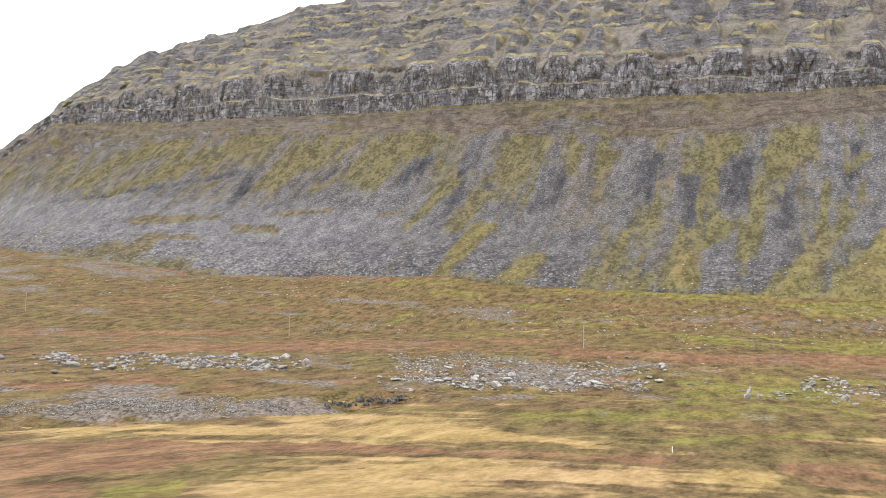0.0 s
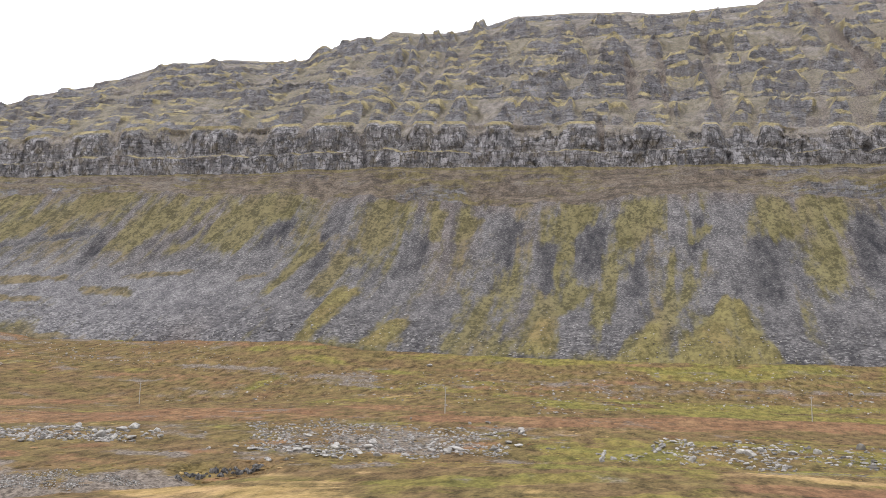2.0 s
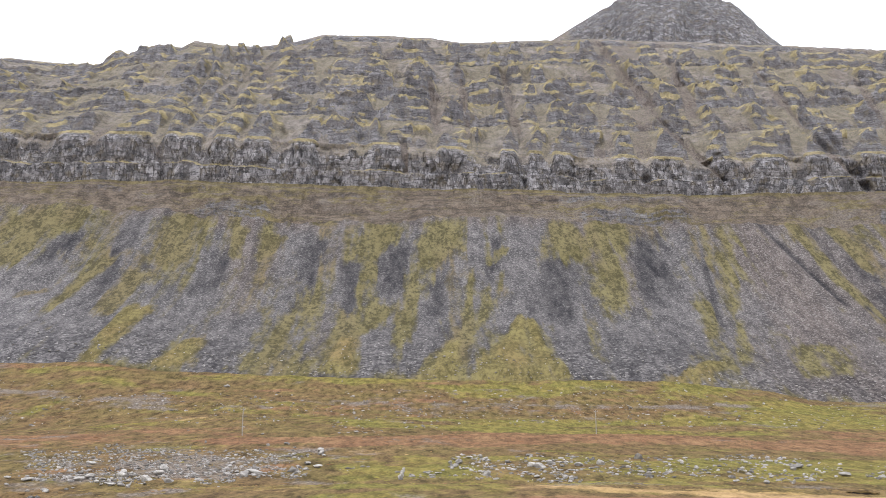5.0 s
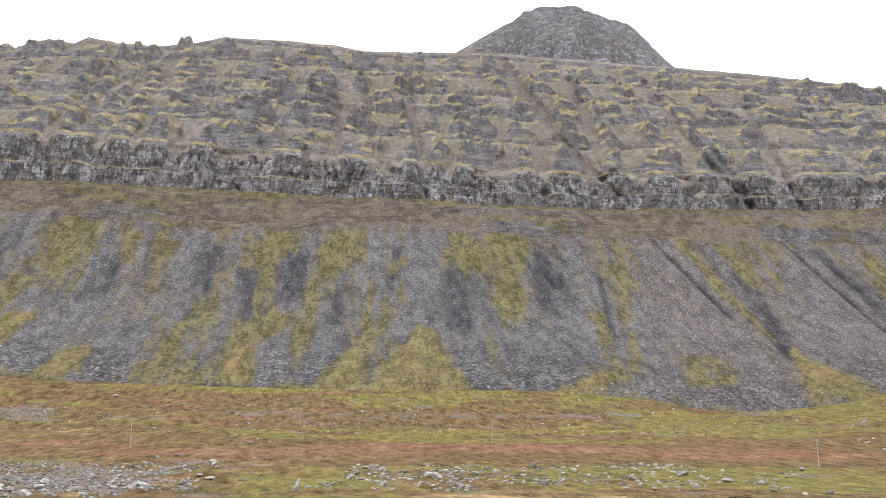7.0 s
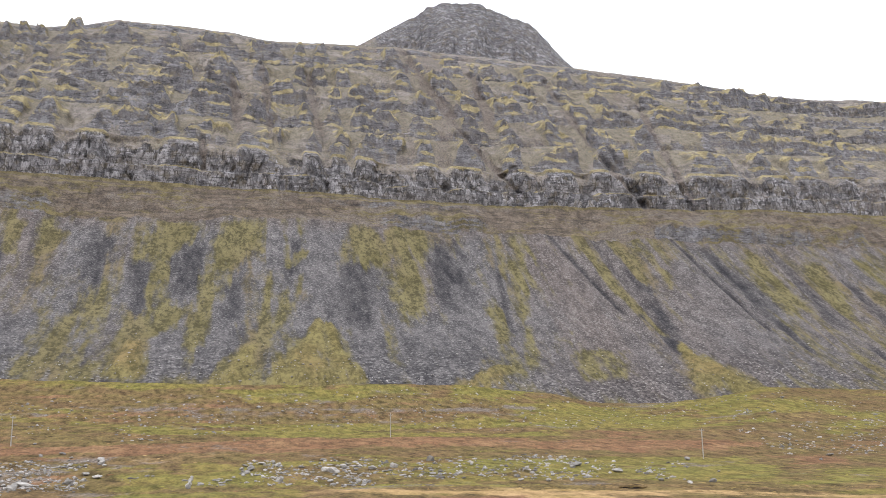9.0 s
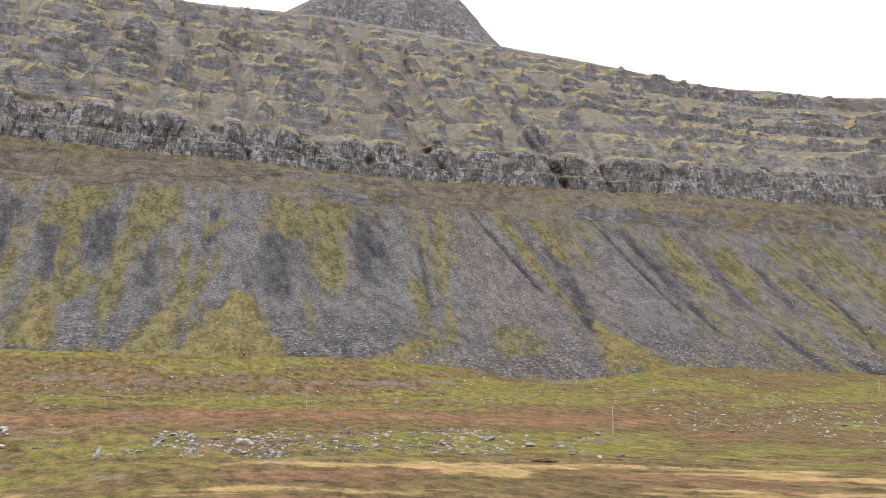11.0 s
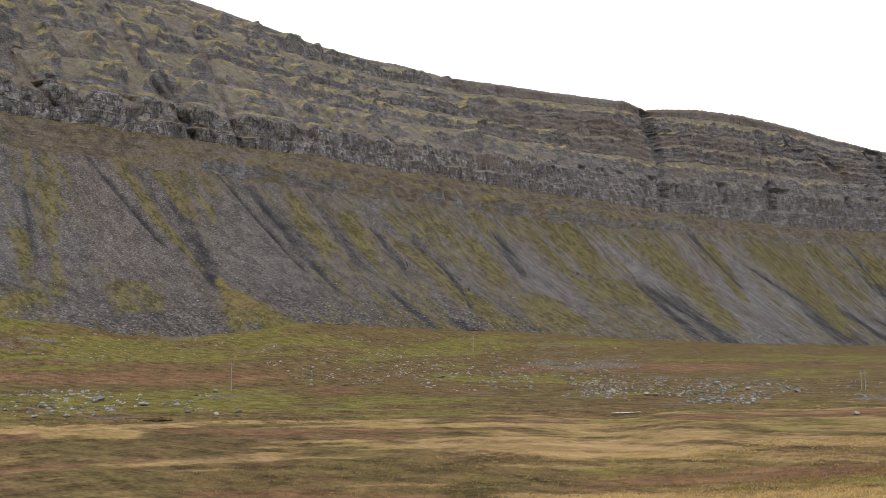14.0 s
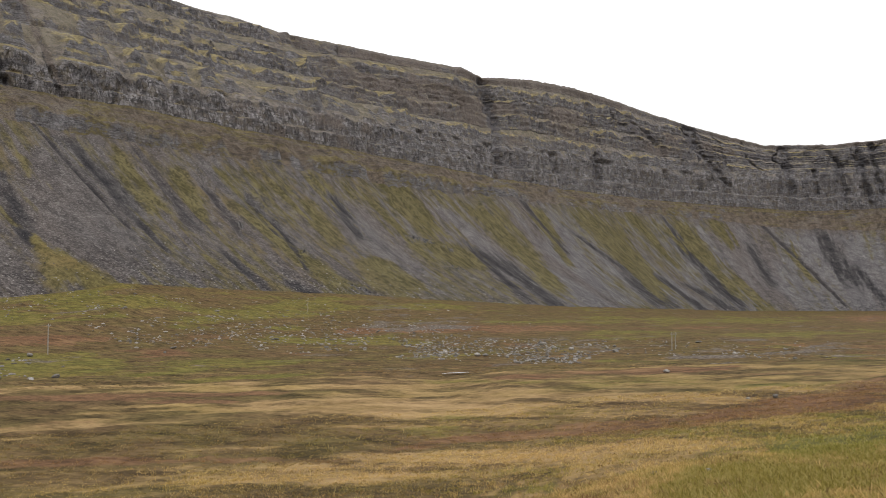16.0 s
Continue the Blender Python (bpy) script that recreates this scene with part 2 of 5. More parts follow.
def rubble_material():
    m = Nodes("loose_stones")
    rnd = m.add("ShaderNodeNewGeometry").outputs["Random Per Island"]
    fine = m.noise(2.0, detail=5, rough=0.7)
    col = m.mix(rnd, (0.105, 0.095, 0.085), (0.43, 0.405, 0.38))
    col = m.mix(m.ramp(fine, 0.35, 0.7), m.mix(0.5, col, (0.04, 0.038, 0.035)), col)
    m.bump(fine, 0.5, 0.1)
    return m.done(col)


def timber_material():
    m = Nodes("weathered_timber")
    grain = m.noise(6.0, (1, 1, 0.05), detail=6)
    return m.done(m.mix(grain, (0.20, 0.185, 0.165), (0.38, 0.355, 0.32)))


def plain_material(name, colour, rough=0.5, metal=0.0):
    m = Nodes(name)
    m.bsdf.inputs["Roughness"].default_value, m.bsdf.inputs["Metallic"].default_value = rough, metal
    tint = m.noise(8.0, detail=3)
    return m.done(m.mix(m.ramp(tint, 0.3, 0.7, 0.0, 0.3), colour, tuple(c * 0.6 for c in colour)))


SCREE, CLIFF, GROUND = scree_material(), cliff_material(), ground_material()
STONE, RUBBLE, TIMBER = boulder_material(), rubble_material(), timber_material()
CERAMIC = plain_material("glazed_ceramic", (0.30, 0.26, 0.22), 0.3)
STEEL = plain_material("galvanised_steel", (0.35, 0.36, 0.37), 0.5, 0.8)


# ---- mesh helpers ----
def sheet(name, pts, material, masks, flat=False):
    """A grid of points (rows, columns, 3) as one mesh, with masks (rows, columns) as attributes."""
    rows, cols = pts.shape[:2]
    k = np.arange(rows * cols).reshape(rows, cols)
    quads = np.stack([k[:-1, :-1], k[:-1, 1:], k[1:, 1:], k[1:, :-1]], -1).reshape(-1, 4)
    me = bpy.data.meshes.new(name)
    me.vertices.add(rows * cols)
    me.vertices.foreach_set("co", pts.astype(np.float32).ravel())
    me.loops.add(quads.size)
    me.loops.foreach_set("vertex_index", quads.astype(np.int32).ravel())
    me.polygons.add(len(quads))
    me.polygons.foreach_set("loop_start", np.arange(0, quads.size, 4, dtype=np.int32))
    me.polygons.foreach_set("use_smooth", np.full(len(quads), not flat))
    me.update(calc_edges=True)
    for key, val in masks.items():
        me.attributes.new(key, "FLOAT", "POINT").data.foreach_set("value", np.broadcast_to(val, (rows, cols)).astype(np.float32).ravel())
    me.materials.append(material)
    return me


def part(name, bm, material, parent, label=""):
    me = bpy.data.meshes.new(name)
    bm.to_mesh(me)
    bm.free()
    me.materials.append(material)
    ob = new(name, me)
    ob.parent = parent
    return tagged(ob, label)


# ---- the mountain: lines of its build, as (bearing, elevation) seen from the standpoint ----
RIM = [(-60, 4.5), (-45.2, 8.9), (-44.3, 9.8), (-42.7, 11.0), (-42.1, 11.7), (-41.4, 12.7), (-40.3, 13.3), (-39.2, 14.5), (-37.3, 15.5),
       (-34.4, 16.8), (-31.2, 17.8), (-30.5, 18.1), (-28.0, 19.3), (-23.6, 20.2), (-19.7, 20.4), (-17.9, 20.7), (-16.2, 21.8), (-15.1, 22.2),
       (-13.6, 22.2), (-12.8, 22.7), (-11.0, 22.6), (-8.6, 22.7), (-7.0, 23.0), (-6.8, 23.5), (-6.5, 23.55), (-6.35, 23.1), (-4.4, 23.7), (-0.5, 23.8), (3.1, 23.7), (5.1, 23.4),
       (9.2, 23.4), (14, 23.3), (20, 22.6), (26, 21.65), (30.8, 20.7), (34.8, 19.7), (38.3, 18.7), (41.3, 18.0), (43.9, 17.6)]
RIM += [(46.6, 16.9), (50.3, 16.4), (54.1, 15.75), (57.7, 15.15), (58.5, 15.05), (59.8, 14.4), (60.4, 14.4), (63.1, 14.2), (65.8, 13.6), (68, 12.9),
        (71, 11.7), (74.1, 10.6), (77.5, 9.5), (81.3, 9.3), (84.3, 9.4), (100, 9.5)]
TOP = [(-60, 4.2), (-45.5, 8.6), (-42, 12.0), (-38, 13.6), (-28.8, 15.5), (-21.4, 16.3), (-13.9, 17), (-6.5, 17.1), (0.5, 17), (9, 16.5),
       (13, 16.1), (20.5, 15.4), (28, 15), (38.3, 13.8), (50, 12.2), (60.8, 10.2), (65.2, 9.6), (72, 8.3), (80, 7.6), (100, 7.6)]
BASE = [(-60, 3.8), (-45.5, 8.3), (-42.3, 11.0), (-35.7, 11.7), (-28.7, 12.6), (-21.3, 13.3), (-13.9, 14), (-6.5, 14.2), (0.5, 14.2), (9, 13.9),
        (16, 13.5), (24, 12.9), (31, 12.4), (38.2, 11.7), (45.4, 10.6), (52, 9.6), (57.5, 8.6), (65.2, 7.2), (72.3, 6.2), (80, 5.4), (100, 5.4)]
TALUS = [(-60, 3.5), (-45.1, 8), (-42.1, 9.1), (-35.7, 10.6), (-28.7, 11.6), (-21.3, 11.9), (-13.8, 12.1), (-9.4, 11.8), (-2, 11.9), (5.6, 12.2),
         (9, 12.2), (16, 11.4), (24.4, 11.0), (31, 10.4), (38.5, 9.5), (45.5, 8.8), (52, 7.8), (57, 7.1), (61.5, 6.7), (68.8, 5.7),
         (74, 5.1), (79, 4.4), (84, 4.1), (100, 4.1)]
FOOT = [(-60, 2), (-45, 3.4), (-38.7, 3), (-33.6, 2.3), (-23, 2.5), (-17.4, 2.6), (-13.6, 2.1), (-3.5, 1.8), (5.4, 1.6), (12.4, 1.6),
        (18.3, 1.4), (24, 0.8), (27, 0.1), (30.6, 0), (33.2, 0.3), (36.9, 1), (44.2, 0.6), (51.5, 0.35), (58.6, -0.1), (65, -0.4),
        (70, -0.5), (75.6, -0.65), (84, -0.6), (100, -0.6)]
SQUARE = 3.0  # the bearing that faces the wall squarely


def raised(line, x, y):
    """Heights at plan points so that they lie on a line of bearings and elevations."""
    line = np.array(line, float)
    d = np.hypot(x, y)
    return EYE + d * np.tan(np.radians(np.interp(np.degrees(np.arctan2(x, y)) + SQUARE, line[:, 0], line[:, 1])))


def bearing(x, y):
    return np.degrees(np.arctan2(x, y)) + SQUARE


def wall_plan():
    """Plan points along the foot of the cliffs, their inward normals and the length along them."""
    th = np.radians(np.arange(-60, 63.9, 0.09))
    straight = np.stack([735 * np.tan(th), np.full(len(th), 735.0)], 1)
    phi = np.radians(np.linspace(0, 98, 330)[1:])
    r, x0 = 600.0, straight[-1, 0]
    arc = np.stack([x0 + r * np.sin(phi), 735 - r * (1 - np.cos(phi))], 1)
    end = arc[-1] + np.outer(np.linspace(10, 500, 40), (math.cos(phi[-1]), -math.sin(phi[-1])))
    plan = np.vstack([straight, arc, end])
    turn = np.concatenate([th * (1 - smooth(-54, -27, np.degrees(th))), phi, np.full(40, phi[-1])])
    along = np.concatenate([[0], np.cumsum(np.hypot(*np.diff(plan, axis=0).T))]) + straight[0, 0]
    return plan, np.stack([np.sin(turn), np.cos(turn)], 1), along


PLAN, INWARD, ALONG = wall_plan()
STEEP = smooth(46, 64, np.degrees(np.arctan2(PLAN[:, 0], PLAN[:, 1])) + SQUARE)  # the mountainside steepens to a wall in the east
OFFSET = {"foot": -235.0, "talus": -32.0, "base": 0.0, "top": 22.0, "rim": 255.0 - 180.0 * STEEP}
LINE = {"foot": FOOT, "talus": TALUS, "base": BASE, "top": TOP, "rim": RIM}


def level(key):
    p = PLAN + INWARD * np.reshape(OFFSET[key], (-1, 1))
    return raised(LINE[key], p[:, 0], p[:, 1])


LEVEL = {key: level(key) for key in OFFSET}
LEVEL["talus"] = LEVEL["talus"] + 5.0 * fbm(ALONG / 20, 0 * ALONG, 3, 4, 0.6)
# marks on the mountainside: from (bearing, elevation) to (bearing, elevation), half width there and there
MOSS_WEST = [(-29.46, 11.4, -39.07, 7.05, 1.57, 0.76), (-34.88, 10.97, -41.2, 7.38, 1.49, 0.59), (-24.47, 11.88, -29.98, 7.98, 1.83, 0.86),
             (-20.04, 11.72, -26.82, 7.79, 1.29, 0.64), (-20.77, 11.32, -23.24, 8.3, 1.11, 0.72), (-16.8, 9.24, -20.41, 5.83, 0.67, 0.44),
             (-15.29, 8.35, -17.27, 5.54, 0.82, 0.81), (-15.43, 5.94, -18.02, 2.88, 1.04, 0.52), (-12.91, 11.89, -13.8, 8.93, 1.69, 1.5),
             (-11.88, 3.97, -13.52, 2.58, 0.74, 1.67), (-9.33, 11.36, -9.7, 9.33, 0.52, 0.34), (-7.1, 10.8, -8.02, 9.26, 0.96, 0.37),
             (-3.59, 12.57, -4.14, 11.67, 1.1, 1.1)]
MOSS_MID = [(0.01, 11.74, -1.81, 9.45, 1.78, 1.26), (4.38, 11.91, 2.76, 8.98, 1.53, 0.76), (1.9, 9.18, 1.44, 4.21, 0.55, 0.76), (-0.92, 9.26, -1.67, 6.74, 0.5, 0.43),
            (-5.09, 7.13, -7.28, 2.3, 0.8, 2.19), (-2.39, 5.66, -3.15, 2.23, 0.78, 1.49), (-0.08, 6.36, -1.7, 4.57, 1.4, 0.64), (7.56, 10.18, 7.0, 9.0, 0.78, 0.3),
            (5.79, 8.35, 5.26, 4.18, 0.23, 0.46), (6.82, 7.62, 6.35, 5.21, 0.4, 0.33), (7.83, 8.62, 7.37, 6.57, 0.2, 0.26), (8.93, 5.33, 7.35, 1.25, 0.44, 2.6),
            (4.66, 4.01, 3.58, 1.32, 0.6, 2.34), (9.62, 5.31, 10.81, 1.94, 0.31, 1.37), (11.45, 11.8, 11.03, 9.14, 0.68, 0.85)]
MOSS_SCAR = [(14.68, 11.65, 15.05, 5.94, 1.2, 0.89), (13.74, 11.49, 13.41, 9.65, 0.76, 0.37), (12.31, 11.51, 12.81, 9.47, 0.53, 0.22),
             (20.61, 11.11, 21.12, 8.36, 0.29, 0.29), (21.74, 9.43, 22.45, 5.97, 0.47, 0.43), (20.71, 6.38, 21.1, 4.31, 0.43, 0.43),
             (22.61, 4.89, 22.76, 2.75, 0.31, 0.42), (20.99, 2.6, 18.81, 1.38, 0.78, 1.8), (25.15, 11.79, 28.67, 6.99, 0.32, 0.5), (28.67, 6.99, 31.29, 4.29, 0.5, 0.38),
             (32.05, 3.75, 34.18, 1.02, 0.32, 1.37), (26.76, 3.38, 27.4, 1.63, 2.04, 1.84), (27.94, 10.56, 30.23, 7.79, 0.82, 0.4), (31.26, 8.42, 31.97, 7.0, 0.33, 0.26)]
MOSS_EAST = [(36.63, 9.09, 39.17, 5.35, 0.64, 0.5), (40.22, 8.1, 41.88, 5.2, 0.58, 0.44), (42.78, 8.13, 46.47, 4.29, 0.41, 0.44), (43.89, 5.76, 50.52, 0.77, 0.59, 0.96),
             (48.33, 6.31, 50.36, 3.72, 0.52, 0.55), (52.82, 8.49, 56.64, 4.39, 0.98, 0.73), (59.93, 5.6, 64.74, 0.65, 0.58, 0.76),
             (63.32, 5.87, 65.48, 2.24, 0.64, 0.31), (66.61, 5.41, 71.37, 0.07, 0.69, 0.48), (72.66, 4.49, 76.29, 0.04, 0.54, 0.65),
             (56.99, 3.65, 59.31, 2.15, 1.64, 1.26), (52.75, 2.59, 54.38, 0.74, 1.29, 2.19), (32.25, 3.3, 38.53, -0.61, 0.47, 3.15),
             (68.5, 6.39, 72.25, 2.11, 0.27, 0.25)]
MOSS_FAR = [(68.27, 4.43, 71.06, 0.98, 0.43, 0.48), (72.31, 4.01, 78.39, -1.28, 0.62, 0.45), (74.55, 5.03, 75.7, 3.25, 0.48, 0.34), (78.8, 3.19, 80.19, 1.12, 0.19, 0.31)]
DARK_WEST = [(-31.06, 8.98, -40.26, 6.69, 0.76, 0.54), (-30.53, 8.66, -31.79, 6.75, 0.61, 0.34), (-24.92, 9.5, -27.51, 7.39, 0.79, 0.64),
             (-19.26, 10.46, -21.05, 8.38, 0.68, 0.44), (-15.83, 11.29, -17.32, 7.38, 0.56, 0.56), (-17.33, 7.75, -18.82, 5.32, 0.49, 0.37),
             (-10.18, 9.51, -12.1, 7.03, 0.41, 1.33), (-4.26, 10.58, -5.08, 7.86, 1.24, 0.66), (-5.08, 7.86, -6.26, 5.48, 0.62, 0.47),
             (-2.17, 9.64, -2.21, 6.2, 0.79, 0.65), (0.87, 10.46, 0.46, 7.25, 1.06, 0.91)]
DARK_MID = [(3.98, 9.82, 3.37, 6.13, 0.31, 0.54), (7.46, 10.88, 6.93, 7.97, 0.29, 0.43), (11.92, 9.76, 11.48, 5.43, 1.16, 1.59), (9.48, 4.98, 10.25, 3.28, 0.22, 0.25),
            (17.09, 10.68, 17.9, 6.81, 1.04, 1.53), (20.65, 9.29, 21.49, 5.28, 0.22, 0.28), (28.26, 10.18, 30.0, 6.93, 0.48, 0.92),
            (30.16, 6.75, 31.86, 3.35, 0.72, 0.58), (28.97, 6.45, 31.44, 4.11, 0.26, 0.26), (34.09, 9.43, 37.16, 5.87, 0.38, 0.65)]
DARK_EAST = [(37.87, 9.13, 41.34, 4.64, 0.29, 0.66), (41.87, 7.03, 44.34, 4.1, 0.33, 0.41), (44.44, 6.5, 46.84, 4.1, 0.74, 0.56), (46.84, 4.29, 48.5, 1.88, 0.3, 0.3),
             (37.39, 5.33, 39.73, 3.0, 0.36, 0.21), (43.17, 3.0, 46.47, 0.24, 0.26, 0.58), (47.39, 1.15, 49.23, 0.04, 0.52, 1.04),
             (50.01, 6.68, 51.84, 4.07, 0.45, 0.37), (59.88, 3.24, 65.05, -0.66, 0.86, 0.69), (69.16, 1.65, 71.67, -0.44, 0.59, 0.82),
             (71.57, 5.05, 74.81, 0.55, 0.19, 0.46), (70.95, 1.62, 74.15, -0.78, 0.29, 0.37)]
DARK_FAR = [(65.57, 4.47, 71.74, 0.02, 0.18, 0.45), (72.13, 3.66, 76.13, -0.43, 0.28, 0.53), (72.79, 0.98, 75.8, -0.68, 0.41, 0.67),
            (76.53, 3.41, 77.79, 0.96, 0.23, 0.39), (80.57, 4.17, 82.34, 0.93, 0.57, 0.96), (58.95, 3.58, 62.81, 0.0, 0.3, 0.73), (61.35, 2.47, 63.91, 0.26, 0.67, 0.51),
            (82.37, 2.1, 84.67, -0.88, 0.24, 0.46)]
BARE_WEST = [(-34.6, 6.49, -36.96, 3.45, 9.75, 8.06), (-22.14, 8.16, -26.93, 2.57, 4.02, 7.0), (-18.21, 6.07, -21.94, 2.32, 2.03, 2.88),
             (-12.65, 6.72, -16.1, 2.43, 1.67, 2.29), (-9.67, 5.46, -10.94, 2.14, 1.31, 2.22), (-14.43, 12.6, -15.49, 9.27, 1.05, 0.75),
             (-5.61, 12.06, -6.91, 8.23, 1.41, 1.02), (-8.77, 12.09, -10.25, 8.41, 0.9, 0.74)]
BARE_MID = [(0.26, 6.0, -0.85, 2.24, 1.19, 1.47), (3.04, 6.67, 1.91, 2.26, 1.29, 1.31), (6.08, 12.34, 6.14, 8.86, 1.07, 0.67), (9.26, 12.3, 9.39, 5.15, 1.15, 1.32),
            (12.23, 6.74, 12.88, 1.45, 2.1, 1.62), (2.68, 12.7, 2.99, 11.27, 0.55, 0.55), (14.59, 6.87, 15.57, 1.4, 2.04, 4.01), (18.86, 10.62, 18.69, 2.99, 0.96, 1.42),
            (23.73, 12.05, 24.6, 4.66, 1.3, 2.14), (25.58, 9.98, 28.55, -0.09, 1.4, 4.13), (32.44, 8.87, 34.62, 2.67, 1.46, 1.89)]
BARE_EAST = [(34.21, 7.41, 37.45, 1.01, 0.9, 1.4), (51.68, 6.11, 55.13, 1.47, 0.82, 1.53), (61.94, 7.0, 65.95, 0.82, 0.78, 1.24),
             (64.48, 3.33, 67.74, -1.01, 0.55, 2.34), (57.21, 5.84, 60.94, 2.86, 0.67, 0.57), (41.13, 9.02, 43.15, 6.85, 0.51, 0.51),
             (74.58, 6.97, 77.13, 0.44, 0.54, 1.98), (80.25, 4.18, 84.52, -0.88, 1.57, 1.83), (62.66, 7.43, 67.33, -0.28, 0.59, 1.42)]
CHUTES = [(22.33, 13.03, 28.6, 5.94, 0.18, 0.17), (30.83, 11.58, 37.28, 4.55, 0.17, 0.15), (61.55, 7.44, 65.38, 3.0, 0.22, 0.15), (74.76, 7.31, 80.2, 1.63, 0.13, 0.16),
          (80.2, 1.63, 82.01, -0.4, 0.13, 0.09)]
CLEFTS = [(59.7, 14.41, 60.74, 11.09, 0.38, 0.37), (60.74, 11.09, 60.88, 7.44, 0.3, 0.26), (72.86, 11.26, 73.63, 9.29, 0.34, 0.28),
          (73.63, 9.47, 75.43, 7.11, 0.27, 0.2), (78.6, 9.3, 79.09, 6.44, 0.26, 0.22), (81.53, 8.51, 82.15, 5.73, 0.28, 0.21), (82.68, 9.03, 83.3, 5.74, 0.24, 0.21),
          (83.45, 9.21, 83.97, 6.21, 0.18, 0.18), (67.27, 9.34, 67.47, 6.91, 0.26, 0.22), (80.33, 7.91, 80.52, 6.38, 0.16, 0.16),
          (21.9, 15.58, 22.36, 13.75, 0.26, 0.18), (28.42, 16.34, 30.4, 12.66, 0.21, 0.2), (27.07, 17.34, 28.51, 15.1, 0.18, 0.14),
          (32.27, 15.26, 33.35, 12.23, 0.17, 0.16)]
CAVES = [(-6.9, 17.62, -6.87, 17.03, 0.32, 0.32), (-5.14, 17.94, -5.04, 17.42, 0.25, 0.25), (-1.69, 17.46, -1.67, 17.03, 0.33, 0.26),
         (-0.1, 17.72, -0.01, 17.26, 0.33, 0.3), (6.37, 14.83, 6.41, 14.09, 0.27, 0.23), (17.38, 14.41, 17.4, 13.97, 0.27, 0.22), (9.41, 14.66, 9.45, 14.11, 0.19, 0.19)]
GULLIES = [(14.72, 22.9, 18.25, 18.12, 0.35, 0.46), (18.25, 18.12, 22.36, 13.75, 0.3, 0.26), (19.32, 21.46, 20.52, 18.18, 0.34, 0.34),
           (24.36, 20.74, 27.2, 16.63, 0.33, 0.24), (27.2, 16.63, 30.4, 12.66, 0.24, 0.2), (8.06, 21.73, 8.84, 17.41, 0.35, 0.3), (4.95, 22.03, 5.77, 17.38, 0.31, 0.3),
           (3.03, 21.25, 3.48, 17.68, 0.27, 0.3), (30.5, 18.73, 33.4, 12.91, 0.28, 0.19), (1.22, 17.24, 1.46, 15.08, 0.19, 0.19)]
BROWN = [(22.31, 12.67, 25.54, 6.06, 1.83, 2.41), (24.96, 8.22, 28.3, 1.1, 1.4, 3.63), (61.55, 7.44, 63.74, 3.75, 0.67, 0.44), (-9.53, 13.01, -9.89, 11.17, 3.0, 2.25)]
PATCHES = [(-38.24, 5.42, -32.1, 6.02, 0.28, 0.21), (-37.45, 4.51, -33.81, 4.66, 0.21, 0.17), (-31.68, 5.33, -28.83, 5.23, 0.34, 0.28), (-29.6, 6.11, -25.19, 6.68, 0.21, 0.14),
           (-22.56, 6.4, -20.59, 6.83, 0.21, 0.17), (-41.53, 3.18, -36.6, 3.95, 0.41, 0.41), (-39.04, 2.35, -31.94, 2.52, 0.28, 0.14)]
FANS = [(8.93, 5.33, 7.35, 1.0, 0.44, 5.6), (4.66, 4.01, 3.58, 1.2, 0.5, 2.3), (9.62, 5.31, 10.81, 1.6, 0.31, 1.5), (20.99, 2.6, 18.81, 1.2, 0.7, 1.8), (32.05, 3.75, 34.18, 0.9, 0.32, 1.5),
        (-11.88, 3.97, -13.52, 2.4, 0.6, 1.7), (-15.43, 5.94, -18.02, 2.7, 0.95, 0.6), (-2.39, 4.2, -3.15, 2.1, 0.6, 1.3), (33.4, 2.6, 38.5, -0.6, 0.5, 3.0)]
CRAGS = [(55.1, 4.1, 56.4, 3.7, 0.4, 0.5), (57.4, 3.4, 57.9, 3.1, 0.3, 0.3), (47.9, 3.1, 48.5, 2.9, 0.3, 0.3), (57.6, 2.1, 58.5, 1.9, 0.4, 0.4), (51.4, 0.9, 52.5, 0.4, 0.35, 0.4), (44.0, 4.8, 44.3, 4.5, 0.25, 0.2)]


def strokes(be, el, marks, fray=0.0, tail=0.18, core=0.25, rim=1.5, flare=1.0):
    """How far points lie inside any of the marks, 0 to 1."""
    total = np.zeros_like(be)
    for b0, e0, b1, e1, h0, h1 in marks:
        t = (e0 - el) / (e0 - e1)
        u = np.clip(t, -0.3, 1.3)
        ends = smooth(-tail, tail * 0.6, t + 0.12 * fray) * (1 - smooth(1 - tail * 0.6, 1 + tail, t + 0.12 * fray))
        side = np.abs(be - b0 - (b1 - b0) * u) / np.maximum(0.05, h0 + (h1 - h0) * np.sign(u) * np.abs(u) ** flare)
        total = np.maximum(total, ends * (1 - smooth(core, rim, side + fray)))
    return total


def bands(be, el, marks, fray):
    total = np.zeros_like(be)
    for b0, e0, b1, e1, h0, h1 in marks:
        t = (be - b0) / (b1 - b0)
        u = np.clip(t, 0, 1)
        ends = smooth(-0.12, 0.10, t + 0.1 * fray) * (1 - smooth(0.90, 1.12, t + 0.1 * fray))
        side = np.abs(el - e0 - (e1 - e0) * u) / (h0 + (h1 - h0) * u)
        total = np.maximum(total, ends * (1 - smooth(0.35, 1.5, side + fray)))
    return total


def place_rows(w, z):
    """Points from inward offsets and heights (rows, columns)."""
    return np.stack([PLAN[None, :, 0] + INWARD[None, :, 0] * w, PLAN[None, :, 1] + INWARD[None, :, 1] * w, z], -1)


def seen_at(pts):
    return bearing(pts[..., 0], pts[..., 1]), np.degrees(np.arctan2(pts[..., 2] - EYE, np.hypot(pts[..., 0], pts[..., 1])))


TALUS_PTS = []


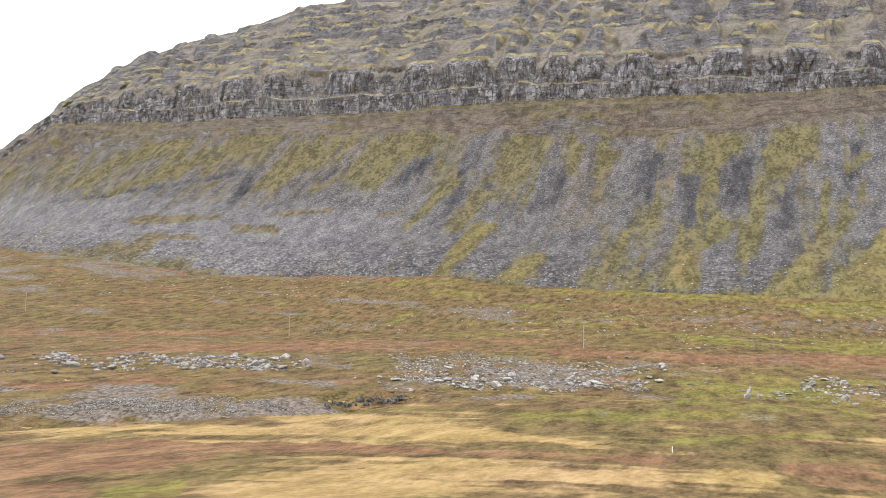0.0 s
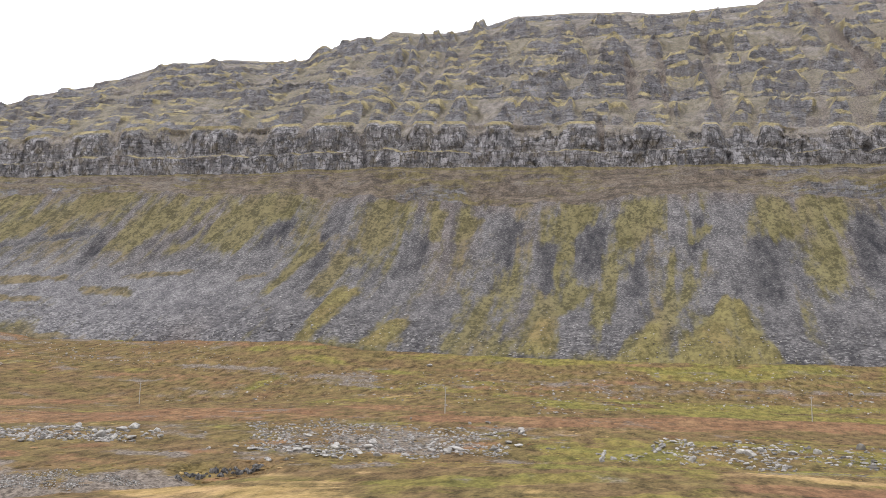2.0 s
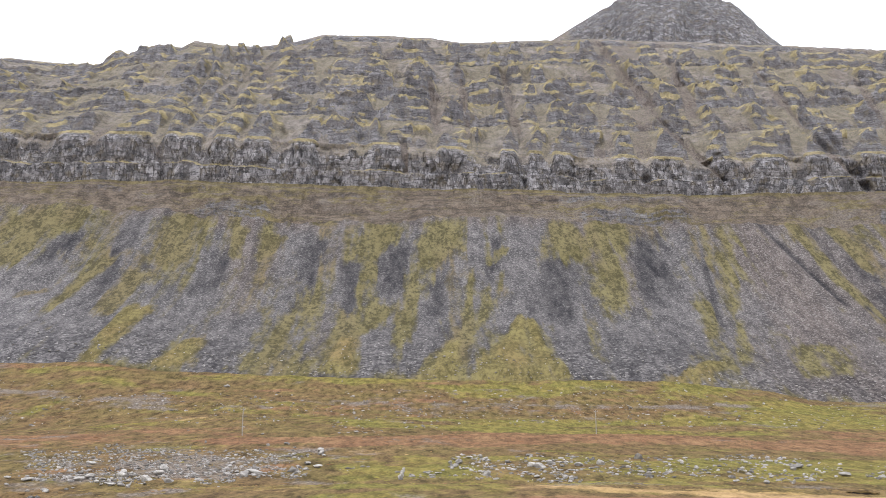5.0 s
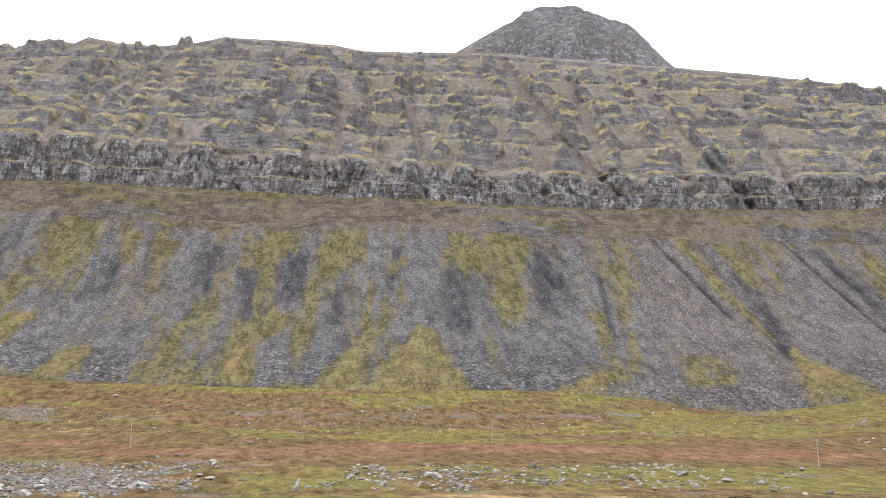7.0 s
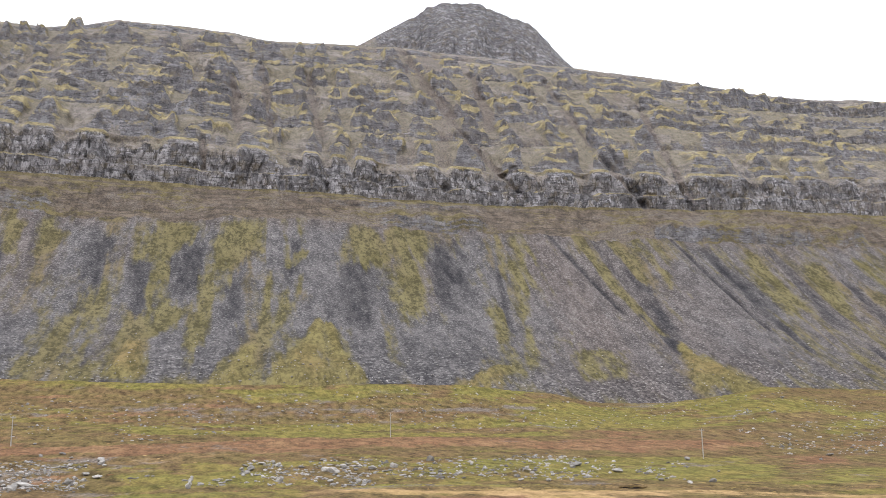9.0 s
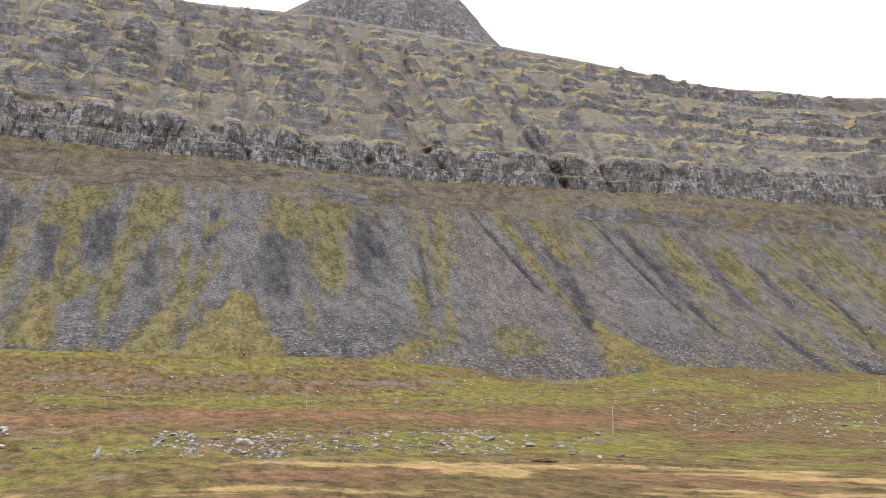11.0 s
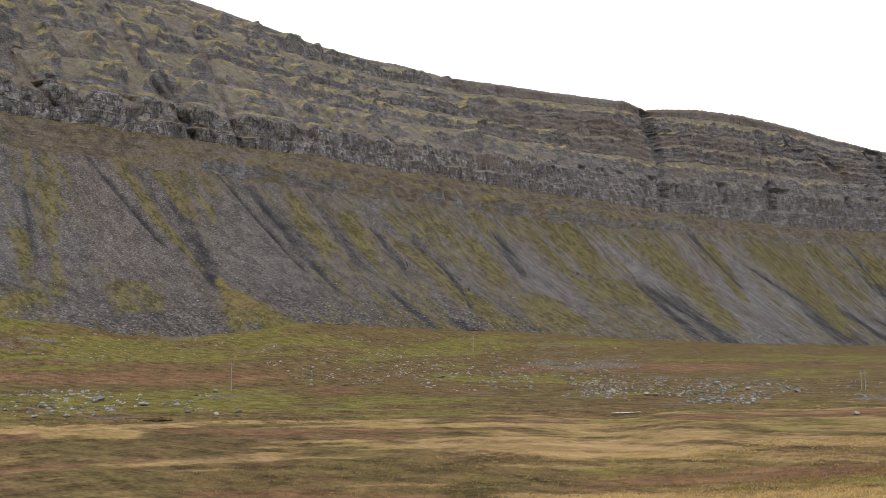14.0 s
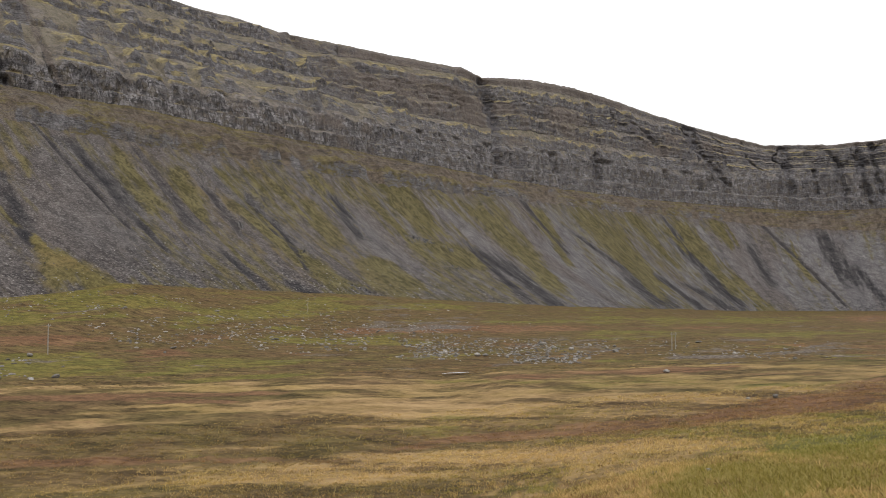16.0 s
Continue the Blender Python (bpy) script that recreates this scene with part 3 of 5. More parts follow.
def build_talus():
    n = 175
    q = np.linspace(0, 1, n)[:, None]
    a = ALONG[None, :]
    w = OFFSET["foot"] + (OFFSET["talus"] - OFFSET["foot"]) * q + 0 * a
    low, high = LEVEL["foot"][None], LEVEL["talus"][None]
    z = low + (high - low) * (q - 0.10 * np.sin(np.pi * q))
    run = 240 * q
    be, el = seen_at(place_rows(w, z))
    bend = a + 9 * fbm(run / 120, a / 160, 5, 3)
    streak = fbm(bend / 8, run / 200, 21, 5, 0.62)
    fray = 1.15 * fbm(bend / 7, run / 60, 23, 5, 0.68)
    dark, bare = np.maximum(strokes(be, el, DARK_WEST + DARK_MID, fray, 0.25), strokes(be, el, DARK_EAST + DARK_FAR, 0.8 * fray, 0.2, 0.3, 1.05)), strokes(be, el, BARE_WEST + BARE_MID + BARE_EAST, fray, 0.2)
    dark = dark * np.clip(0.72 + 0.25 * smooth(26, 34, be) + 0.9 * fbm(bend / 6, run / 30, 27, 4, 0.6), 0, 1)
    mossy = strokes(be, el, MOSS_WEST + MOSS_MID + MOSS_SCAR + MOSS_EAST + MOSS_FAR, fray, 0.2)
    chute, crag = strokes(be, el, CHUTES, 0.5 * fray, 0.1), strokes(be, el, CRAGS, 0.5 * fray, 0.9)
    patch = bands(be, el, PATCHES, 0.8 * fray)
    fan = strokes(be, el, FANS, 0.55 * fray, 0.15, 0.4, 1.3, 2.1)
    body = np.sin(np.pi * np.clip(q * 1.05, 0, 1)) ** 0.6
    z = z + (1.7 * fbm(bend / 26, run / 420, 11, 4) + 1.4 * ridge(bend / 60, run / 500, 12, 2)) * body
    z = z + 0.5 * fbm(a / 6, run / 9, 13, 3) * body
    z = z + (0.9 * bare - 1.6 * dark - 2.6 * chute) * body + 1.8 * fan * smooth(0.0, 0.06, q) + crag * (1.0 + 7.0 * np.abs(fbm(a / 5, run / 4, 14, 3)))
    z = z + smooth(0.25, 0.6, fbm(a / 3.4, run / 3.4, 15, 2)) * 0.8 * (1 - smooth(0.1, 0.5, q)) * body
    z = z + (1 - smooth(0.0, 0.07, q)) * (3.2 * fbm(a / 22, 0 * a, 16, 4, 0.6) - 0.6)
    pts = place_rows(w, z)
    skirt = pts[:1].copy()
    skirt[..., 2] -= 12
    # tongues of stones and moss at the very foot
    lobe = smooth(-0.05, 0.35, fbm(bend / 17, run / 500, 24, 3)) * (1 - smooth(0.0, 0.10, q))
    moss = 0.36 + (0.7 * streak + 0.25 * fbm(bend / 3, run / 90, 28, 3)) * (1 - 0.45 * smooth(50, 64, be)) + 0.3 * fbm(bend / 40, run / 120, 22, 4) + 0.45 * fbm(a / 11, run / 22, 25, 4) + 0.12 * smooth(0.5, 0.9, q) - 0.1 * smooth(0.93, 1.0, q) + 0.4 * lobe
    moss = moss - 0.55 * bare * (1 - 0.8 * np.maximum(mossy, patch)) + 0.62 * mossy + 0.7 * patch + 0.45 * fan - 0.95 * dark * (1 - 0.6 * mossy) - chute - 0.2 * smooth(72, 78, be) + 0.08 * smooth(36, 46, be) + 0.25 * mossy * smooth(36, 50, be) - 0.3 * dark * smooth(30, 40, be)
    tint = np.clip(smooth(-0.2, 0.5, fbm(bend / 18, run / 60, 51, 4)) * (1 - 0.75 * smooth(45, 58, be)) * (1 - 0.75 * mossy * smooth(0.1, 0.3, q)) + 0.25 * mossy * (1 - smooth(-9, 4, be)) + patch, 0, 1)
    brown = np.maximum(0.75 * smooth(0.1, 0.6, fbm(bend / 70, run / 200, 52, 3)), chute)
    brown = np.maximum(brown, 0.9 * strokes(be, el, BROWN, 0.6 * fray, 0.3))
    brown = np.maximum(brown, np.clip(smooth(18, 30, be) * (1 - smooth(60, 68, be)) * (0.45 + 0.6 * fbm(bend / 30, run / 150, 48, 3)), 0, 1))
    brown = np.maximum(brown, 0.8 * smooth(0.90, 1.0, q + 0.05 * streak))
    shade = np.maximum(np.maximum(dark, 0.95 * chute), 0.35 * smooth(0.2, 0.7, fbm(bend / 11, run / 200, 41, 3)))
    coarse = 1 - smooth(0.05, 0.5, q)
    TALUS_PTS.append(pts[2:70])
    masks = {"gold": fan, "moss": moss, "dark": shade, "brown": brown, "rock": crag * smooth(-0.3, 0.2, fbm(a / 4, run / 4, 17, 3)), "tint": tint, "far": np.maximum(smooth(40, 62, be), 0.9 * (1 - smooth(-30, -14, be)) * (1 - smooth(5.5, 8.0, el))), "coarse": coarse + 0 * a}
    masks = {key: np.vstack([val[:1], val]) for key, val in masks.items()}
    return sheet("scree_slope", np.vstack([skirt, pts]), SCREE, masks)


def build_cliffs():
    a = ALONG[None, :]
    be0 = bearing(PLAN[None, :, 0], PLAN[None, :, 1])
    east = smooth(48, 58, be0)
    segs = []
    wide = np.ones(25) / 25
    rim_mean = np.convolve(np.pad(LEVEL["rim"], 12, mode="edge"), wide, mode="valid")
    LEVEL["rim"] = LEVEL["rim"] + (1.0 + 1.6 * smooth(900, 1500, ALONG)) * (0.8 * fbm(ALONG / 7, 0 * ALONG, 58, 4, 0.6) + 0.8 * np.abs(fbm(ALONG / 18, 0 * ALONG, 57, 3)))

    def flute(q):
        return 2.6 * fbm(a / 5, q * 3, 81, 4, 0.6) + 3.4 * fbm(a / 15, q * 1.5, 85, 4, 0.6) + 7 * fbm(a / 42, q * 0.6, 82, 3) + 10 * east * ridge(a / 75, q * 0.5, 61, 3)

    # the ledge under the cliffs: a broken low rock step, then earth and grass
    q = np.linspace(0, 1, 44)[:, None]
    hard = 0 * a
    for b0, b1, how in ((-44, -28, 0.7), (-12, -5.5, 0.9), (12, 19.5, 0.9), (27.5, 62, 1.0), (64, 76, 0.8)):
        hard = np.maximum(hard, how * smooth(b0 - 1, b0 + 1, be0) * (1 - smooth(b1 - 1, b1 + 1, be0)))
    hard = np.clip(hard * smooth(-0.7, 0.0, fbm(a / 30, 0 * a, 70, 3)), 0, 1)
    edge = np.clip(0.28 + 0.12 * fbm(a / 12, 0 * a, 34, 4, 0.6), 0.1, 0.45)
    rise = np.where(q < edge, q * 1.5, edge * 1.5 + (q - edge) / (1 - edge) * (1 - edge * 1.5))
    run = np.where(q < edge, q * 0.3, edge * 0.3 + (q - edge) / (1 - edge) * (1 - edge * 0.3))
    here = smooth(-0.25, 0.2, fbm(a / 40, 0 * a, 74, 3)) * (1 - 0.5 * smooth(18, 30, be0) * (1 - east))
    second = smooth(0.62, 0.70, q) - smooth(0.70, 0.95, q)
    zq = q * (1 - hard) + rise * hard + 0.08 * second * here
    w = OFFSET["talus"] * (1 - (q * (1 - hard) + run * hard)) + 0 * a
    z = LEVEL["talus"] + (LEVEL["base"] - LEVEL["talus"]) * np.clip(zq, 0, 1)
    fade = np.sin(np.pi * q)
    w = w + (3.5 * fbm(a / 16, q * 2, 71, 4) + 2.0 * fbm(a / 5, q * 2, 75, 3)) * fade + flute(0 * q) * q**2
    z = z + 0.6 * fbm(a / 8, q * 9, 72, 3) * fade
    slip = q + 0.12 * fbm(a / 12, q, 36, 4, 0.6)
    step = hard * (0.75 + 0.9 * fbm(a / 9, q * 5, 35, 4, 0.6)) * (1 - smooth(0.2, 0.34, slip)) + 0.8 * (smooth(0.60, 0.64, q) - smooth(0.70, 0.75, q)) * here
    turf = 0.55 * hard * (smooth(0.3, 0.36, q) - smooth(0.38, 0.5, q)) + 0.45 * here * (smooth(0.70, 0.75, q) - smooth(0.78, 0.88, q)) + 0.75 * smooth(0.88, 0.97, q) * (1 - 0.6 * smooth(36, 50, be0))
    # the step's darker tone also paints in the shadows along it
    segs.append((w, z, 0.25 * fbm(a / 30, q * 4, 76, 3), 0.82 + 0.7 * fbm(a / 35, q * 2, 73, 4) + 0.5 * fbm(a / 12, q * 9, 29, 4) - 0.7 * hard * (1 - smooth(0.2, 0.35, q)), q * 0 + 0.1, 1.15 * step + 0.7 * fbm(a / 7, q * 8, 49, 4, 0.6) - 0.12, turf + 0.32 + 0.5 * fbm(a / 30, q * 3, 47, 3) + 0.6 * fbm(a / 16, q * 22, 30, 4, 0.6), 0.6 * step))
    # spurs and gullies, which also notch the edge of the cliff
    level_run = smooth(34, 54, be0)
    layers = 5.4 - 0.9 * east
    wander0 = a / 46 + 1.6 * fbm(a / 130, 0 * a, 90, 3)
    spur0 = 0.5 + 0.5 * np.cos(2 * np.pi * wander0) + 0.55 * fbm(a / 17, 0 * a, 98, 3)
    notch = smooth(0.35, 0.95, 1 - spur0) * (1 - 0.6 * level_run)
    nick = 1.0 - 3.5 * notch
    tall = LEVEL["top"] - LEVEL["base"] + nick
    # the columned cliff, in two storeys with a grassy shelf between
    q = np.linspace(0, 1, 76)[1:, None]
    at = 0.34 + 0.03 * fbm(a / 150, 0 * a, 80, 2) + 0.05 * fbm(a / 23, 0 * a, 59, 3)
    w = 4 * q + 8 * smooth(at - 0.02, at + 0.03, q) + 10 * smooth(0.80, 1, q) + 0 * a
    z = LEVEL["base"] + tall * q
    ribs = smooth(0.25, 0.8, ridge(a / 38, 0.3 * q, 83, 2)) * 6 * smooth(at, at + 0.1, q)
    splits = 2.2 * smooth(0.55, 1.0, 1 - 2 * np.abs(value(a / 7 + 0.4 * value(a / 20, q * 6, 44), q * 1.2, 45))) * smooth(-0.3, 0.4, fbm(a / 30, q * 3, 46, 3))
    gap = notch * smooth(0.45, 0.95, q)
    w = w + (flute(q) + ribs + splits) * (1 - smooth(0.85, 1, q)) + (1.5 * gap - 4 * (spur0 - 0.5) * smooth(at, at + 0.15, q) * (1 - level_run)) * (1 - smooth(0.8, 1, q))
    z = z + 0.8 * fbm(a / 6, q * 14, 84, 3)
    shelf = np.exp(-((q - at - 0.02) / 0.04) ** 2) * smooth(-0.5, 0.0, fbm(a / 24, 0 * a, 43, 3))
    segs.append((w, z, 0.15 * fbm(a / 22, q * 4, 86, 4), 0.2 + 0.35 * level_run * (1 - east) + 0.5 * fbm(a / 30, q * 3, 78, 3) + 0.3 * gap, 0.85 - 0.2 * level_run - 0.3 * east + 0 * z, 0.92 - 0.3 * level_run * (1 - east) - 0.7 * shelf * (1 - 0.6 * east) - 0.5 * smooth(0.9, 1, q) - 1.1 * gap + 0.3 * fbm(a / 12, q * 5, 42, 4),
                 # tone darkens along the splits, as painted crevice shade
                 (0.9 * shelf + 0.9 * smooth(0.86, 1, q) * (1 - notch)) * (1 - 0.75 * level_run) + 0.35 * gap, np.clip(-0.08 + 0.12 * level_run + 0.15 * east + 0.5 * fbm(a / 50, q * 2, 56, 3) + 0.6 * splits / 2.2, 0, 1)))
    # stacked crags with grassy caps, gullies between, up to the rim
    q = np.linspace(0, 1, 200)[1:, None]
    calm = np.sin(np.pi * q) ** 0.6 * (1 - 0.75 * smooth(0.86, 1, q))
    low_end = 1 - smooth(0, 0.12, q)
    drift = q * layers + ((0.22 + 0.1 * level_run) * fbm(a / 120, q * 2, 91, 3) + 0.13 * fbm(a / 19, q * layers * 0.6, 89, 4, 0.6)) * calm
    i = np.floor(drift)
    f = drift - i
    own = lattice(i, 0 * i, 5)
    wander = wander0 + 0.5 * fbm(a / 90, q * 2.0, 88, 3) * (1 - low_end) + (0.5 * (lattice(i, 0 * i, 9) - 0.5) + 0.5 * fbm(a / 140, i * 5.3, 37, 2)) * (1 - low_end)
    spur = 0.5 + 0.5 * np.cos(2 * np.pi * wander) + 0.9 * fbm(a / 20, i * 1.7 + f * 0.25, 98, 4, 0.6)
    spur = np.clip(spur, 0, 1.15)
    body = 0.5 + 0.5 * np.cos(2 * np.pi * (wander0 + 0.5 * fbm(a / 90, q * 2.0, 88, 3) * (1 - low_end))) + 0.7 * fbm(a / 20, q * layers * 0.8, 33, 4, 0.6)
    # the crags of a spur are high at its crest and run out towards the gullies
    crag = 0.20 + 0.42 * smooth(0.05, 0.95, spur) + 0.14 * (own - 0.5) + 0.16 * fbm(a / 8, i * 1.3, 87, 4, 0.6)
    bed = 0.30 + 0.12 * east + 0.3 * own + (0.5 - 0.2 * east) * fbm(a / 80, i * 3.7, 92, 4) + 0.2 * fbm(a / 14, i * 2.1, 86, 4, 0.6)
    part_way = np.clip(crag * (1 - level_run) + bed * level_run, 0.05, 0.82) * (1 - 0.5 * smooth(0.90, 1, q))
    up_to, out_to = np.clip(part_way * 1.3, 0, 0.92), part_way * (0.42 - 0.14 * level_run)
    rise = np.where(f < part_way, f / part_way * up_to, up_to + (f - part_way) / (1 - part_way) * (1 - up_to))
    run = np.where(f < part_way, f / part_way * out_to, out_to + (f - part_way) / (1 - part_way) * (1 - out_to))
    sure = np.clip(0.85 + 0.8 * fbm(a / 26, i * 2.3 + q * 3, 63, 3), 0.15, 1) * (1 - smooth(0.93, 1, q))
    zq = q + sure * ((i + rise) - drift) / layers
    wq = q + sure * ((i + run) - drift) / layers
    w = OFFSET["top"] + 2 + (OFFSET["rim"] - OFFSET["top"] - 2) * wq
    w = w - 6.0 * (np.clip(body, 0, 1) - 0.5) * calm * (1 - 0.8 * level_run)
    w = w + calm * (level_run * (9 * ridge(a / 75, q * 0.9 + 0.5, 61, 3) + 5 * fbm(a / 20, q * 2.5, 60, 3)) + 3 * fbm(a / 30, q * 5, 93, 4, 0.6) + 1.6 * fbm(a / 9, q * layers * 2, 62, 4, 0.65) + 2.0 * ridge(a / 6, q * layers * 2.5, 31, 3))
    # thin beds within the crags
    beds = drift * 3.4 + 0.4 * fbm(a / 25, q * 9, 41, 3)
    w = w + calm * 2.4 * (smooth(0.55, 1.0, beds - np.floor(beds)) - (beds - np.floor(beds))) * (1 - smooth(part_way, part_way + 0.15, f))
    z = LEVEL["top"] + (rim_mean - LEVEL["top"]) * zq + (LEVEL["rim"] - rim_mean) * smooth(0.8, 1, q) + calm * (1.3 * fbm(a / 8, q * 34, 95, 3) + 1.0 * fbm(a / 3.5, q * 50, 94, 3)) + nick * (1 - smooth(0, 0.22, q))
    trough = smooth(0.55, 0.95, 1 - spur) * (1 - 0.8 * level_run)
    far = smooth(66, 72, be0)
    slit = smooth(0.72, 1.0, 1 - 2 * np.abs(value((a + 25 * fbm(a / 60, q * 2, 54, 3)) / 34, q * 0.8, 53))) * smooth(-0.25, 0.3, fbm(a / 80, q * 3, 52, 3) + 0.3 * far) * level_run * calm
    w = w + (5 + 5 * far) * slit
    g = f + 0.16 * fbm(a / 7, q * layers * 1.5, 65, 4, 0.65)
    rocky = (1 - smooth(part_way - 0.08, part_way + 0.06, g)) * smooth(0.10, 0.35, part_way)
    brow = smooth(0.80, 0.95, q)
    # grass on the treads of the thin beds
    lip = smooth(0.45, 0.75, beds - np.floor(beds)) * (1 - 0.7 * trough)
    segs.append((w, z, 0.16 - 0.35 * far + 0.3 * fbm(a / 40, q * 7, 96, 4) - 0.12 * brow,
                 np.clip(trough * 0.4 + 0.55 * fbm(a / 60, q * 3, 97, 4) + 0.45 * east + 0.5 * east * (own - 0.5) + 0.5 * east * fbm(a / 90, q * 6, 77, 3) - 0.3 * far + 0.25 * brow, 0, 1), 0.3 + 0.3 * level_run * own * (1 - east) - 0.1 * east + 0 * z,
                 sure * 1.1 * rocky + 0.12 - 0.1 * east + 0.5 * fbm(a / 10, q * 40, 100, 4) + 0.35 * far + 0.35 * level_run * fbm(a / 45, q * 9, 50, 4) - 0.1,
                 (smooth(part_way - 0.03, part_way + 0.05, g) - smooth(part_way + 0.08, part_way + 0.30, g)) * (smooth(0.30, 0.52, part_way) * (1 - level_run) + 0.9 * smooth(0.0, 0.5, fbm(a / 40, i * 2.9, 39, 4) + 0.3) * level_run) * (1.15 + 1.0 * fbm(a / 22, q * 9, 64, 4)) * (1 - 0.5 * brow) + (0.50 + 1.0 * fbm(a / 16, q * 12, 32, 4, 0.6)) * lip * (1 - 0.45 * level_run),
                 # rocky and own vary the beds' tone; slit paints shade into the slots
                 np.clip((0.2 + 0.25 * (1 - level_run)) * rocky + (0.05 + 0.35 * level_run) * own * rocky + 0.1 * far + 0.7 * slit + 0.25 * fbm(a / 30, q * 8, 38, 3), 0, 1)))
    # the plateau and the far side
    q = np.linspace(0, 1, 14)[1:, None]
    w = OFFSET["rim"] + 700 * q + 0 * a
    z = LEVEL["rim"] - 3 * q - (LEVEL["rim"] - 10) * smooth(0.55, 1, q)
    segs.append((w, z, 0 * z, 0.6 + 0 * z, 0 * z, 0 * z, 0.5 + 0 * z, 0 * z))
    w, z, moss, brown, column, face, cap, tone = (np.vstack([np.broadcast_to(s[k], s[1].shape) for s in segs]) for k in range(8))
    be, el = seen_at(place_rows(w, z))
    fray = 0.9 * fbm(a / 9, z / 12, 99, 4)
    rows = np.arange(len(w))[:, None]
    within = (rows > 40) & (rows < len(w) - 15)
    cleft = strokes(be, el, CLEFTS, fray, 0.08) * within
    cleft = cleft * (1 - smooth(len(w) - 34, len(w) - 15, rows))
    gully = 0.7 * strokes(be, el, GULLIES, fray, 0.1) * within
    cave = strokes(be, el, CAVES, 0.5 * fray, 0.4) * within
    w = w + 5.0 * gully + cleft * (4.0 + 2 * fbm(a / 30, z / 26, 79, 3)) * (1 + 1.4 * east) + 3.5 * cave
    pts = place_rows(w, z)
    # tone adds painted shade inside the clefts and caves
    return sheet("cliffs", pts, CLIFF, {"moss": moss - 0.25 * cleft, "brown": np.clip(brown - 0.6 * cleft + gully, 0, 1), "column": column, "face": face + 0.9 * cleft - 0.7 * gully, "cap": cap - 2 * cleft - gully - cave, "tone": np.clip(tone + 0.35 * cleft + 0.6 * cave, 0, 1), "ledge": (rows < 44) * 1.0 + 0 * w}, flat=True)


mountain = tagged(new("mountain"), "long layered basalt mountainside with cliffs over mossy scree", "mountain", kind="structure")
slope = new("scree_slope", build_talus())
slope.parent = mountain
tagged(slope, "grey scree with streaks of yellow-green moss")
cliffs = new("cliffs", build_cliffs())
cliffs.parent = mountain
tagged(cliffs, "dark stepped basalt cliffs with grassy ledges")


def build_summit():
    """The rocky knob that stands on the plateau."""
    crest = np.array([(9.5, 22.6), (11.5, 23.4), (13.1, 24.2), (15.1, 25.1), (16.3, 25.75), (17.5, 25.95), (19.8, 25.95), (21.7, 25.1), (23.2, 24.6),
                      (24.5, 23.5), (25.0, 22.8), (26.1, 21.7), (28, 20.5)])
    be = np.arange(9.5, 28, 0.08)
    top = np.interp(be, crest[:, 0], crest[:, 1]) + 0.16 * fbm(be / 0.45, 0 * be, 6, 4, 0.6) * smooth(13, 16, be)
    q = np.linspace(0, 1, 70)[:, None]
    foot_el = np.interp(be, [9.5, 26.1, 28], [22.0, 20.6, 19.8])
    th = np.radians(be - SQUARE)
    wide = np.minimum(1, (be - 9.5) / 4) * np.minimum(1, (28 - be) / 2.5)
    d0, d1 = 1040 / np.cos(th), (1040 + 130 * wide + 8) / np.cos(th)
    craggy = smooth(14.0, 17.5, be + 3.0 * q + 3.0 * fbm(be / 1.1, q * 3, 7, 4, 0.6))
    prof = q
    front = d0 + (d1 - d0) * np.clip(q * (1 - craggy) + craggy * (q * 0.45 + 0.55 * q**3), 0, 1)
    a = be * 20
    bulk = (20 * fbm(a / 45, q * 0.9, 101, 3, 0.5) + 22 * ridge(a / 30, q * 0.5, 102, 3) + 5 * fbm(a / 5, q * 2.0, 103, 3)) * (0.25 + craggy) * np.sin(np.pi * np.clip(q * 1.02, 0, 1))
    front = front + bulk
    z = front * np.tan(np.radians(foot_el + (top - foot_el) * prof))
    h0, h1 = z[0], z[-1]
    back_q = np.linspace(0, 1, 20)[1:, None]
    rear = d1 + 160 * back_q
    back_z = h1 - (h1 - h0 * 0.9) * smooth(0, 1, back_q) - 2 * back_q
    d, zz = np.vstack([front, rear + 0 * back_z]), np.vstack([z, back_z]) + EYE
    pts = np.stack([d * np.sin(th), d * np.cos(th), zz], -1)
    grey = 0.7 * (1 - np.vstack([craggy, np.repeat(craggy[-1:], 19, 0)]))
    return sheet("summit_knob", pts, CLIFF, {"moss": np.zeros(zz.shape), "face": 1.15 - 1.3 * grey, "brown": grey, "column": np.full(zz.shape, 1.0), "tone": np.vstack([-0.05 + 0.35 * craggy + 0.5 * fbm(a / 25, q * 1.5, 104, 3), np.full((19, len(be)), 0.3)])}, flat=True)


summit = new("summit_knob", build_summit())
summit.parent = mountain
tagged(summit, "bare dark rock knob above the plateau")

# ---- the valley floor ----
EDGE = [(-60, -7.2), (-44.3, -7.0), (-38.2, -6.9), (-28, -6.4), (-24.5, -6.2), (-20.2, -5.5), (-13, -5.15), (-3, -4.8), (8.8, -4.8), (17, -5.0),
        (23.5, -5.1), (34, -5.15), (40, -5.1), (48, -4.8), (57, -4.95), (61.8, -4.3), (65.1, -4.2), (71, -4.0), (84, -3.3), (110, -3.0)]
BEAR = [-48, -28, -9, 14, 33, 48, 60, 72, 84, 110]
NEAR = {4.0: [-1.7] * 10, 15.0: [-5, -5, -5, -5, -5, -4.8, -4.4, -3.5, -2.9, -2.6], 35.0: [-10, -10, -10, -10, -10, -9.2, -8.3, -6.2, -4.9, -4.2],
        70.0: [-13.6, -13.6, -13.6, -13.6, -13.4, -12.6, -11.8, -9.4, -7.2, -6]}
